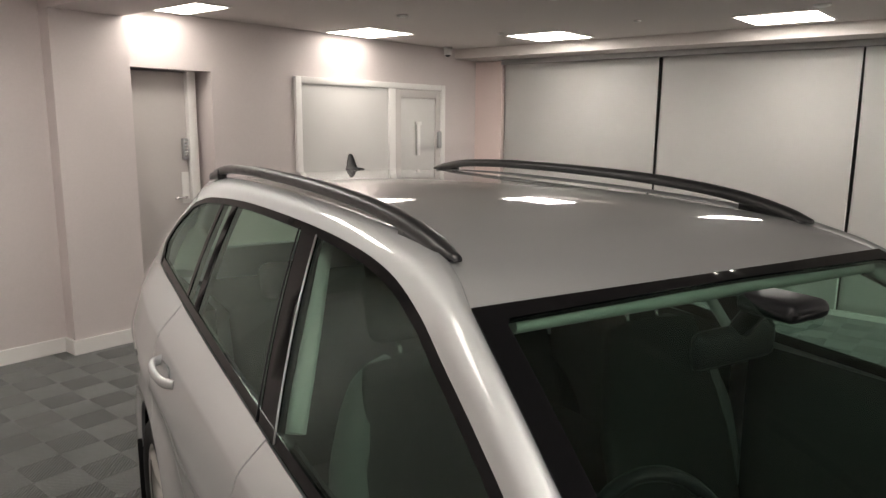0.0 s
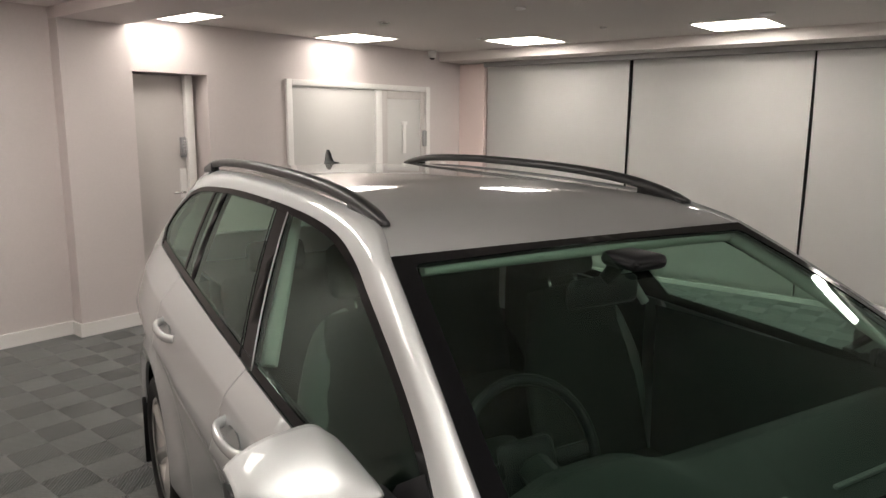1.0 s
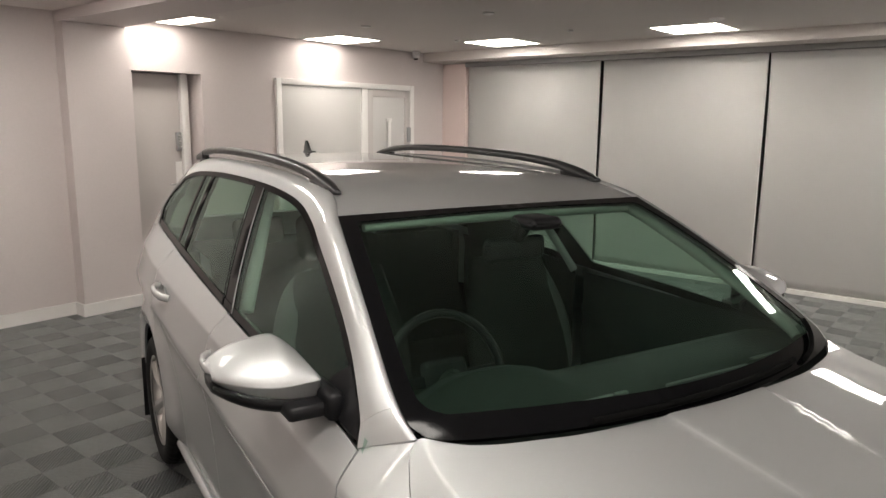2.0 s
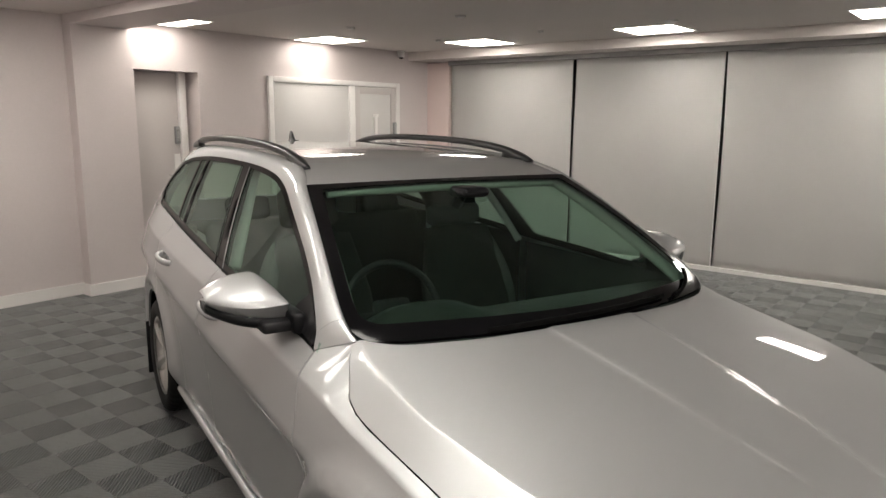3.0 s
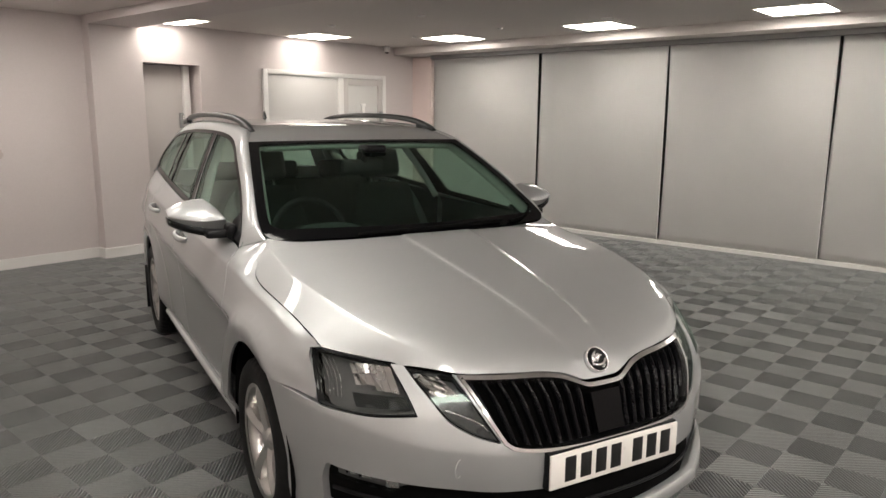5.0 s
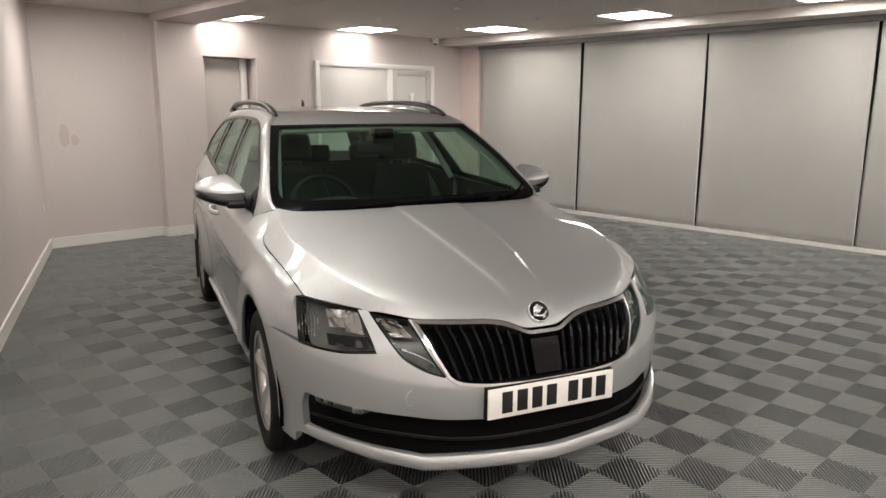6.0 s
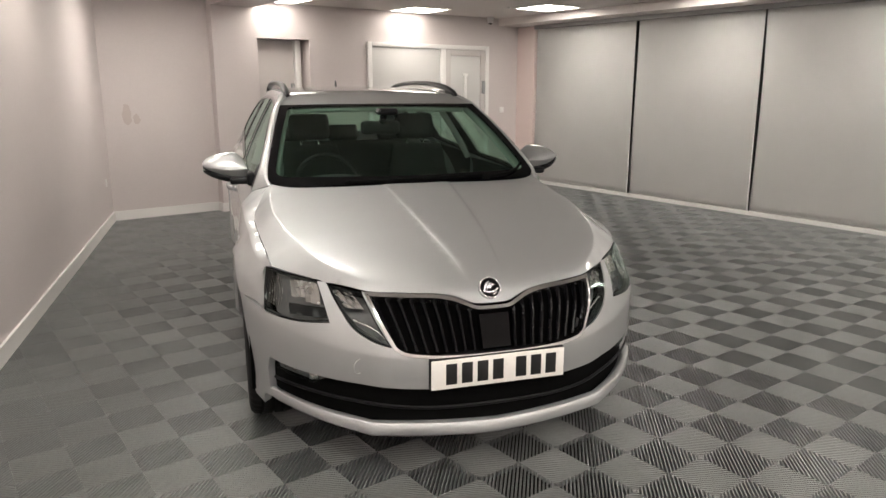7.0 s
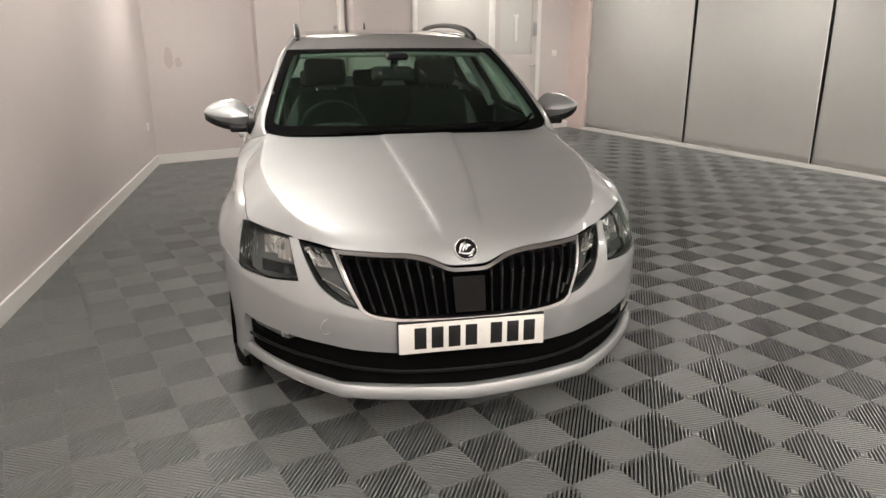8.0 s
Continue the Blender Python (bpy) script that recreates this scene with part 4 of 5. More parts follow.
gr_low = [(0.378, 0.570), (0.345, 0.550), (0.28, 0.540), (0.14, 0.532), (0.0, 0.530)]
grille = outline(nose(gr_half), nose(gr_side), nose(gr_low + mir(gr_low)[1:]), nose(mir(gr_side)), nose(mir(gr_half)))
intake_top = [(0.0, 0.418), (0.26, 0.418), (0.45, 0.424), (0.62, 0.434), (0.74, 0.446), (0.795, 0.456)]
intake_bot = [(0.800, 0.318), (0.70, 0.292), (0.58, 0.276), (0.46, 0.266), (0.25, 0.262), (0.0, 0.262)]
intake = outline(nose(mir(intake_top) + intake_top[1:]), nose([(0.80, 0.45), (0.806, 0.40), (0.802, 0.32)]), nose(intake_bot + mir(intake_bot)[1:]), nose([(-0.802, 0.32), (-0.806, 0.40), (-0.80, 0.45)]))

# bumper skin, with openings
skin_top = outline(nose([(0.0, 0.699), (0.06, 0.701), (0.10, 0.715), (0.15, 0.732), (0.22, 0.743), (0.32, 0.746), (0.452, 0.749), (0.575, 0.766), (0.61, 0.769)]),
                   nose([(0.611, 0.767), (0.586, 0.643)]), nose([(0.586, 0.641), (0.70, 0.630), (0.805, 0.636)]), [(to_t(0.812), 0.641), (to_t(0.860), 0.648), (to_t(0.894), 0.660)],
                   [(to_t(0.894), 0.656), (to_t(0.888), 0.61), (to_t(0.876), 0.50), (to_t(0.866), 0.40), (to_t(0.864), 0.30), (to_t(0.862), 0.235)], nose([(0.835, 0.225), (0.815, 0.285), (0.70, 0.268), (0.58, 0.254), (0.45, 0.249), (0.0, 0.246)]))
full = skin_top + [np.array((-p[0], p[1])) for p in reversed(skin_top[1:-1])]


def grow(poly, d):
    q = list(poly)
    if clockwise(q):
        q.reverse()
    return inset(q, -d)


bumper = part("front_bumper", patch(full, nose_fn, out_nose, 0.03, [grow(grille, 0.002), grow(intake, 0.0), grow(fl, 0.003), [np.array((-p[0], p[1])) for p in reversed(grow(fl, 0.003))]], rim=0.03,
                                    lines=[[(sg * to_t(0.02 * k), knee(0.02 * k) + d) for k in range(1, 45)] for d in (-0.012, -0.005, 0.002, 0.012) for sg in (-1, 1)]), PAINT, CAR)

# lights
for s in (True, False):
    for name, poly, label in (("headlight", hl, "clear headlight with chrome bowl"), ("fog_light", fl, "clear inner front light")):
        sg = -1 if s else 1
        ccw = list(poly)
        if clockwise(ccw):
            ccw.reverse()
        lens = part(name, patch(ccw, nose_fn, out_nose, 0.03, lift=-0.002, rim=0, mirror=s), LENS, CAR, label)
        part("bezel", patch(ccw, nose_fn, out_nose, 0.03, holes=[inset(ccw, 0.0045)], lift=-0.003, rim=0.03, mirror=s), BLACK, lens, "black lamp edge")
        part("lamp_back", patch(ccw, nose_fn, out_nose, 0.04, lift=-0.06, rim=0, mirror=s), LAMPDARK, lens, "dark lamp housing")
        if name == "headlight":
            facets = bmesh.new()
            rng = random.Random(11)
            cols, rws = 6, 2
            for a in range(cols):
                for b in range(rws):
                    x0, x1 = 0.616 + 0.100 * a / cols, 0.616 + 0.100 * (a + 0.94) / cols
                    z0, z1 = 0.700 + 0.056 * b / rws - 0.012 * (a < 3), 0.700 + 0.056 * (b + 0.95) / rws
                    t1, t2 = rng.uniform(-0.008, 0.008), rng.uniform(-0.008, 0.008)
                    vs = []
                    for (x, z, d) in ((x0, z0, t1), (x1, z0, -t1), (x1, z1, t2), (x0, z1, -t2)):
                        p = nose_fn(to_t(x), z)
                        bowl = 0.030 * (1 - ((x - 0.664) / 0.06) ** 2) * (1 - ((z - 0.715) / 0.06) ** 2)
                        vs.append(facets.verts.new((sg * p[0] * 0.985, p[1] + 0.018 + bowl + d * 0.5, p[2])))
                    facets.faces.new(vs)
            bmesh.ops.recalc_face_normals(facets, faces=facets.faces)
            part("reflector", facets, REFLECT, lens, "bright faceted reflector")
            shelf = patch([np.array(q) for q in nose([(0.602, 0.660), (0.735, 0.652), (0.735, 0.690), (0.610, 0.694)])], nose_fn, out_nose, 0.03, lift=-0.028, rim=0.004, mirror=s)
            part("lamp_shelf", shelf, BLACK, lens, "dark lower cover")
            for k in range(6):
                p0, p1 = Vector(nose_fn(to_t(0.752 + 0.009 * k), 0.765)), Vector(nose_fn(to_t(0.758 + 0.0085 * k), 0.662))
                q = [(sg * (p.x * 0.985 - (0.010 if j == 1 else 0)), p.y + 0.020, p.z) for j, p in enumerate((p0, (p0 + p1) / 2, p1))]
                part("light_guide", tube(flow(q, 5), 0.0011 + 0.0005 * (k % 2), 5), REFLECT, lens, "bright curved light strip")
        else:
            facets = bmesh.new()
            rng = random.Random(5)
            for a in range(5):
                for b in range(4):
                    vs = []
                    t1 = rng.uniform(-0.01, 0.01)
                    for da, db, d in ((0, 0, t1), (1, 0, -t1), (1, 1, t1), (0, 1, -t1)):
                        x = 0.488 + 0.013 * (a + da) + 0.010 * (b + db - 2)
                        z = 0.690 + 0.013 * (b + db)
                        p = nose_fn(to_t(x), z)
                        vs.append(facets.verts.new((sg * p[0] * 0.985, p[1] + 0.022 + d * 0.5, p[2])))
                    facets.faces.new(vs)
            bmesh.ops.recalc_face_normals(facets, faces=facets.faces)
            part("reflector", facets, REFLECT, lens, "bright faceted reflector")
            strip = [Vector(nose_fn(to_t(x), z)) for x, z in ((0.515, 0.655), (0.47, 0.640), (0.43, 0.620), (0.408, 0.597))]
            part("light_guide", tube(flow([(sg * p.x * 0.985, p.y + 0.018, p.z) for p in strip], 5), 0.0028, 6), REFLECT, lens, "bright lower light strip")

# grille: chrome surround, hanging slats, dark back
inner = list(grille)
if clockwise(inner):
    inner.reverse()
ring_in = inset(inner, 0.0105)
grille_ob = part("grille", patch(inner, nose_fn, out_nose, 0.03, [ring_in], lift=0.006, rim=0.035), CHROME, CAR, "chrome framed grille with black slats")
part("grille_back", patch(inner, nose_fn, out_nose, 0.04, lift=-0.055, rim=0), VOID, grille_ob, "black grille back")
ringp = np.array(ring_in)
for s in (-1, 1):
    for k in range(9):
        x0 = 0.085 + 0.0385 * k
        lean = 0.055 * (x0 - 0.02) / 0.36
        pts = [(x0 + lean * (f - 0.5) * 1.2, 0.535 + 0.205 * f) for f in [j / 40 for j in range(41)]]
        pts = [(to_t(x), z) for x, z in pts if inside(to_t(x), z, ringp)]
        if len(pts) < 5:
            continue
        rows = []
        for t, z in (pts[::3] + [pts[-1]]):
            p, q = Vector(nose_fn(t, z)), Vector(nose_fn(t, z)) + Vector((0, 0.045, 0))
            w = 0.0075
            rows.append([(s * (p.x - w), q.y, z), (s * (p.x - w), p.y + 0.030, z), (s * (p.x - w * 0.25), p.y + 0.017, z), (s * (p.x + w * 0.25), p.y + 0.017, z), (s * (p.x + w), p.y + 0.030, z), (s * (p.x + w), q.y, z)])
        bm = grid_mesh(rows)
        bmesh.ops.recalc_face_normals(bm, faces=bm.faces)
        part("slat", bm, SLATBLACK, grille_ob)
mid_panel = outline(nose([(-0.058, 0.675), (0.058, 0.675)]), nose([(0.054, 0.556), (-0.054, 0.556)]))
part("sensor_cover", patch(mid_panel, nose_fn, out_nose, 0.03, lift=-0.006, rim=0.03), GLOSSBLACK, grille_ob, "flat gloss black middle panel")

# round emblem
p = Vector(bonnet_fn(0.0, 0.088))
tilt = Matrix.Translation(p + Vector((0, -0.010, 0.008))) @ Vector((0, -0.80, 0.60)).to_track_quat("Z", "Y").to_matrix().to_4x4() @ Matrix.Scale(1.03, 4)
emblem = part("emblem", move(spin([(-0.012, 0.0), (-0.012, 0.041), (0.002, 0.041), (0.005, 0.0395), (0.004, 0.0365), (0.002, 0.036)], 36, "z"), tilt), CHROME, CAR, "round chrome emblem")
part("emblem_face", move(spin([(-0.002, 0.037), (0.002, 0.0355), (0.003, 0.0)], 36, "z"), tilt), BLACK, emblem, "black emblem disc")
swoosh = join(*[tube(flow([(-0.024 + 0.010 * k, -0.012 + 0.002 * k, 0.004), (-0.016 + 0.011 * k, 0.010 - 0.001 * k, 0.0055), (0.002 + 0.009 * k, 0.026 - 0.008 * k, 0.004)], 5), 0.0046, 8, radii=[0.0018 + 0.0036 * math.sin(math.pi * min(1, j / 10)) for j in range(11)]) for k in range(3)],
              tube(flow([(-0.028, -0.012, 0.004), (-0.006, -0.019, 0.005), (0.014, -0.016, 0.005), (0.028, -0.004, 0.004)], 4), 0.0048, 8), tube([(0.004, -0.030, 0.004), (0.022, -0.020, 0.004)], 0.0035, 8))
part("emblem_mark", move(swoosh, tilt), CHROME, emblem, "plain raised chrome shapes")

# number plate: characters as plain bars
plate = part("number_plate", block(-0.26, 0.26, -0.036, -0.028, 0.424, 0.535, 0.003), PLATE, CAR, "white number plate")
for k, x in enumerate((-0.185, -0.125, -0.065, -0.005, 0.085, 0.145, 0.205)):
    part("character_bar", block(x - 0.021, x + 0.021, -0.0375, -0.0355, 0.441, 0.520, 0.001), INK, plate)
part("plate_plinth", block(-0.262, 0.262, -0.0278, 0.02, 0.420, 0.539, 0.004), BLACK, CAR, "black plate plinth")

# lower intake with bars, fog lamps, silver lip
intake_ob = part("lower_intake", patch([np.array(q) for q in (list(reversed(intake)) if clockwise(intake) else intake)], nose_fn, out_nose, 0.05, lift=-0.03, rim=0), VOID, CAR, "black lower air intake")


def nose_bar(z, x1, r, lift, mat, parent, name, label="", rise=0.0):
    pts = []
    for k in range(41):
        x = -x1 + 2 * x1 * k / 40
        t = to_t(abs(x)) * (1 if x >= 0 else -1)
        q = nose_fn(t, z + rise * (x / x1) ** 2)
        pts.append((q[0] * (1 - lift), q[1] + lift, q[2]))
    return part(name, tube(pts, r, 8, 1.6), mat, parent, label)


nose_bar(0.335, 0.785, 0.0045, 0.004, BLACK, intake_ob, "intake_bar", rise=0.040)
for sg in (-1, 1):
    ccw = [np.array(q) for q in nose([(0.60, 0.428), (0.655, 0.394), (0.785, 0.412), (0.79, 0.450)])]
    if clockwise(ccw):
        ccw.reverse()
    lamp = part("fog_lamp", patch(ccw, nose_fn, out_nose, 0.03, lift=-0.010, rim=0, mirror=sg < 0), LENS, intake_ob, "slim clear fog lamp")
    part("lamp_back", patch(ccw, nose_fn, out_nose, 0.03, lift=-0.030, rim=0, mirror=sg < 0), LAMPDARK, lamp, "dark lamp housing")
    for x, z, w, h in ((0.655, 0.418, 0.020, 0.012), (0.715, 0.430, 0.014, 0.006), (0.745, 0.436, 0.010, 0.008)):
        p = Vector(nose_fn(to_t(x), z))
        part("reflector", block(-w, w, -0.003, 0.003, -h, h, 0.001, m=Matrix.Translation((sg * p.x * 0.985, p.y + 0.016, p.z)) @ Matrix.Rotation(radians(sg * 40), 4, "Z")), REFLECT, lamp, "small bright reflector")

lip_z0 = lambda x: 0.236 + 0.004 * x / 0.46 if x < 0.46 else 0.240 + 0.058 * (x - 0.46) / 0.35


def lip_rows():
    rows = []
    for k in range(-40, 41):
        x = 0.0200 * abs(k)
        z = lip_z0(x)
        h = 0.046 - 0.012 * ramp01((x - 0.45) / 0.3)
        fwd = 0.022 * (1 - 0.4 * ramp01((x - 0.5) / 0.3))
        straight = pl_y(0) + (pl_y(to_t(0.46)) - pl_y(0)) * (0.25 * x / 0.46 + 0.75 * (x / 0.46) ** 2) - pl_y(to_t(x)) if x < 0.46 else 0.0
        sg = 1 if k >= 0 else -1
        row = []
        for dz, f in ((h, -0.012), (h, 0.55 * fwd), (h * 0.93, 0.70 * fwd), (h * 0.10, fwd), (0.0, 0.9 * fwd), (-0.012, 0.2 * fwd), (-0.014, -0.02)):
            t = to_t(x)
            q = nose_fn(t, 0.24)
            n = Vector((0.6 * (x / 0.8) ** 2, -1, 0)).normalized()
            row.append((sg * (q[0] + n.x * f), q[1] - 0.004 + n.y * f + straight, z + dz))
        rows.append(row)
    return rows


lip = grid_mesh(lip_rows())
for e in lip.edges:
    if len(e.link_faces) == 2 and e.calc_face_angle(0) > 0.16:
        e.smooth = False
bmesh.ops.recalc_face_normals(lip, faces=lip.faces)
part("front_lip", lip, PAINT, bumper, "silver lower lip")
# cover of the towing eye: a faint ring
p = Vector(nose_fn(-to_t(0.496), 0.497))
ring = spin([(-0.002, 0.0255), (0.0012, 0.0255), (0.0012, 0.0275), (-0.002, 0.0275)], 40, "x", True)
part("towing_cover", move(ring, Matrix.Translation(p + Vector((-0.0022, -0.0034, 0))) @ Matrix.Rotation(radians(90 - 33 + 66), 4, "Z")), PAINT, bumper)

# ---- tail ----
tail_w, tail_y = pchip([0.25, 0.5, 0.7, 0.9, 1.06, 1.2, 1.38], [0.76, 0.80, 0.79, 0.765, 0.722, 0.63, 0.53]), pchip([0.25, 0.5, 0.7, 0.9, 1.06, 1.2, 1.38], [4.58, 4.64, 4.62, 4.58, 4.53, 4.46, 4.33])


def tail_fn(u, z):
    return (tail_w(z) * u, tail_y(z) - 0.10 * u * u, z)


tail_line = [np.array(q) for q in ((-1, 0.25), (1, 0.25), (1, 1.38), (-1, 1.38))]
tail_hole = [np.array(q) for q in ((-0.84, 1.08), (0.84, 1.08), (0.86, 1.33), (-0.86, 1.33))]
part("tailgate", patch(tail_line, tail_fn, lambda p: (0, 1, 0), 0.1, [tail_hole], rim=0.02), PAINT, CAR)
part("rear_window", patch(tail_hole, tail_fn, lambda p: (0, 1, 0), 0.1, rim=0), PANE, CAR, "tinted rear window")

# ---- wheels ----
def make_wheel():
    w = base("wheel", pose(0, 0, 0), "", "")
    w.parent = CAR
    prof = [(-0.085, 0.205), (-0.100, 0.235), (-0.104, 0.265), (-0.098, 0.293), (-0.084, 0.308), (-0.058, 0.3145), (-0.052, 0.3145), (-0.050, 0.307), (-0.042, 0.307), (-0.040, 0.3155), (-0.006, 0.316), (-0.004, 0.308), (0.004, 0.308), (0.006, 0.316),
            (0.040, 0.3155), (0.042, 0.307), (0.050, 0.307), (0.052, 0.3145), (0.084, 0.308), (0.098, 0.293), (0.104, 0.265), (0.100, 0.235), (0.085, 0.205)]
    rows = []
    for k in range(181):
        a = 2 * math.pi * (k % 180) / 180
        cut = 0.006 if k % 4 == 0 else 0.0
        rows.append([(x, (r - (cut if r > 0.300 and abs(x) > 0.052 else 0.0)) * math.cos(a), (r - (cut if r > 0.300 and abs(x) > 0.052 else 0.0)) * math.sin(a)) for x, r in prof])
    tyre = grid_mesh(rows)
    bmesh.ops.remove_doubles(tyre, verts=tyre.verts, dist=1e-5)
    bmesh.ops.recalc_face_normals(tyre, faces=tyre.faces)
    part("tyre", tyre, RUBBER, w, "black rubber tyre")
    part("rim", spin([(-0.088, 0.200), (-0.092, 0.216), (-0.086, 0.220), (-0.078, 0.206), (-0.05, 0.195), (0.06, 0.190), (0.07, 0.200), (0.075, 0.2)], 56), ALLOY, w, "silver alloy rim")
    part("brake_disc", spin([(0.02, 0.0), (0.02, 0.14), (0.03, 0.14), (0.03, 0.0)], 40), RAIL, w, "grey brake disc")
    part("wheel_well", spin([(0.055, 0.0), (0.055, 0.194), (0.06, 0.194), (0.06, 0.0)], 40), BLACK, w, "dark hub back")
    for k in range(5):
        rows = []
        for j in range(9):
            f = j / 8
            r = 0.034 + 0.170 * f
            a = radians(72 * k)
            hw = 0.026 + 0.012 * f - 0.006 * math.sin(math.pi * f)
            xo, xi = -0.070 - 0.022 * math.sin(f * math.pi * 0.6), -0.040 - 0.015 * f
            c, s_ = math.cos(a), math.sin(a)
            rows.append([(xx, r * c - q * s_, r * s_ + q * c) for xx, q in ((xi, -hw), (xo + 0.014, -hw), (xo + 0.001, -hw * 0.18), (xo, 0.0), (xo + 0.001, hw * 0.18), (xo + 0.014, hw), (xi, hw))])
        b = grid_mesh(rows, closed=True)
        for e in b.edges:
            e.smooth = False
        bmesh.ops.recalc_face_normals(b, faces=b.faces)
        part("spoke", b, ALLOY, w)
    part("hub_cap", spin([(-0.03, 0.058), (-0.062, 0.056), (-0.068, 0.036), (-0.072, 0.032), (-0.074, 0.0)], 32), ALLOY, w, "round hub cap")
    return w


wheel = make_wheel()
wheel.matrix_basis = pose(-0.778, HUBF, HUBZ, 12)
for x, y, rz, a in ((-0.786, HUBR, 0, 40), (0.778, HUBF, 180, 20), (0.786, HUBR, 180, 0)):
    copy_thing(wheel, pose(x, y, HUBZ, 0, 0, rz) @ pose(0, 0, 0, a))
tagged(wheel, "five-spoke silver alloy wheel with black tyre")


# dark linings of the wheel arches and the floor pan
for s in (-1, 1):
    for hy in (HUBF, HUBR):
        rows = []
        for k in range(25):
            a = radians(-12 + 200 * k / 24)
            rows.append([(s * x, hy + 0.384 * math.cos(a), HUBZ + 0.384 * math.sin(a)) for x in (0.50, 0.70, 0.868)])
        liner = grid_mesh(rows)
        part("arch_liner", liner, VOID, CAR, "black wheel arch lining")
        part("arch_liner", block(s * 0.55 - 0.05, s * 0.55 + 0.05, hy - 0.33, hy + 0.33, 0.34, 0.70), VOID, CAR, "black wheel arch lining")
for s in (-1, 1):
    part("mud_flap", block(min(s * 0.70, s * 0.895), max(s * 0.70, s * 0.895), 3.975, 3.985, 0.10, 0.42, 0.004), BLACK, CAR, "black mud flap")
part("floor_pan", block(-0.66, 0.66, 0.50, 4.4, 0.17, 0.30, 0.03), VOID, CAR, "dark underside")
part("engine_bay", block(-0.62, 0.62, 0.30, 1.15, 0.30, 0.66, 0.05), VOID, CAR, "dark engine bay")

# ---- cabin ----
for s in (-1, 1):
    for y0, y1 in ((1.42, 2.46), (2.52, 3.45)):
        rows = []
        for z, x in ((0.30, 0.80), (0.60, 0.79), (0.85, 0.785), (0.95, 0.79), (1.0, 0.775)):
            rows.append([(s * (x - 0.02 - (0.01 if k in (0, 6) else 0)), y0 + (y1 - y0) * k / 6, z + (0.03 if y0 > 2 else 0) * (z > 0.9)) for k in range(7)])
        part("door_card", grid_mesh(rows), DASH, CAR, "dark door lining")
    part("post_lining", tube(flow([(s * 0.735, 2.50, 1.00), (s * 0.66, 2.60, 1.18), (s * 0.57, 2.74, 1.37)], 6), 0.028, 8, 0.6), TRIM, CAR, "pale post lining")
    part("screen_post_lining", tube([(s * (p[0] - 0.036), p[1] + 0.035, p[2] - 0.026) for p in edge_in[4:40]], 0.034, 10, 0.55), LINING, CAR, "pale screen post lining")
    part("rear_lining", tube(flow([(s * 0.68, 3.95, 1.08), (s * 0.60, 4.05, 1.22), (s * 0.53, 4.0, 1.36)], 5), 0.06, 8, 0.5), LINING, CAR, "pale rear post lining")
lining = patch([np.array(q) for q in ((-0.50, 2.06), (0.50, 2.06), (0.47, 4.2), (-0.47, 4.2))], lambda x, y: (x, y, roof_fn(x, y)[2] - 0.035), lambda p: (0, 0, -1), 0.12, rim=0)
part("headlining_edge", tube([Vector(screen_fn(-0.86 + 1.72 * k / 24, 0.935)) + Vector((0, 0.03, -0.016)) for k in range(25)], 0.014, 8), LINING, CAR, "pale edge of the headlining")
part("headlining", lining, LINING, CAR, "pale headlining")
# dashboard: a swept hump with a hooded binnacle
rows = []
for k in range(33):
    x = -0.74 + 1.48 * k / 32
    hood = 0.05 * math.exp(-((x + 0.36) / 0.17) ** 4)
    bow = 0.06 * (x / 0.74) ** 2
    rows.append([(x, 1.17 + bow * 1.6, 0.965), (x, 1.30 + bow, 0.985), (x, 1.42 + bow * 0.5, 0.985 + hood * 0.5), (x, 1.55, 0.975 + hood), (x, 1.62, 0.955 + hood), (x, 1.63, 0.90 + hood * 0.5), (x, 1.60, 0.80), (x, 1.57, 0.60), (x, 1.50, 0.35)])
dash = grid_mesh(rows)
bmesh.ops.recalc_face_normals(dash, faces=dash.faces)
part("dashboard", dash, DASH, CAR, "black dashboard")
for x0, x1, y in ((-0.62, -0.10, 1.335), (0.02, 0.34, 1.315), (0.40, 0.64, 1.345)):
    part("defroster_vent", block(x0, x1, y - 0.006, y + 0.006, 0.983, 0.992, 0.002), LAMPDARK, CAR, "slim grey screen vent")
part("centre_console", block(-0.11, 0.11, 1.58, 2.5, 0.30, 0.62, 0.03), DASH, CAR, "black centre console")


def steering_wheel():
    m = pose(-0.36, 1.78, 0.93, 0, 0, 0) @ pose(0, 0, 0, 68, 0, 0)
    line = [(0.185 * math.cos(2 * math.pi * k / 36), 0.185 * math.sin(2 * math.pi * k / 36), 0) for k in range(37)]
    w = part("steering_wheel", move(tube(line, 0.0135, 10, ends=False), m), BLACK, CAR, "black leather steering wheel")
    part("boss", move(join(block(-0.075, 0.075, -0.06, 0.055, -0.03, 0.01, 0.02), block(-0.175, -0.07, -0.02, 0.015, -0.02, 0.0, 0.006), block(0.07, 0.175, -0.02, 0.015, -0.02, 0.0, 0.006), block(-0.02, 0.02, -0.178, -0.05, -0.02, 0.0, 0.006)), m), BLACK, w)
    part("column", tube([(-0.36, 1.77, 0.925), (-0.36, 1.6, 0.87)], 0.04), DASH, w)


steering_wheel()


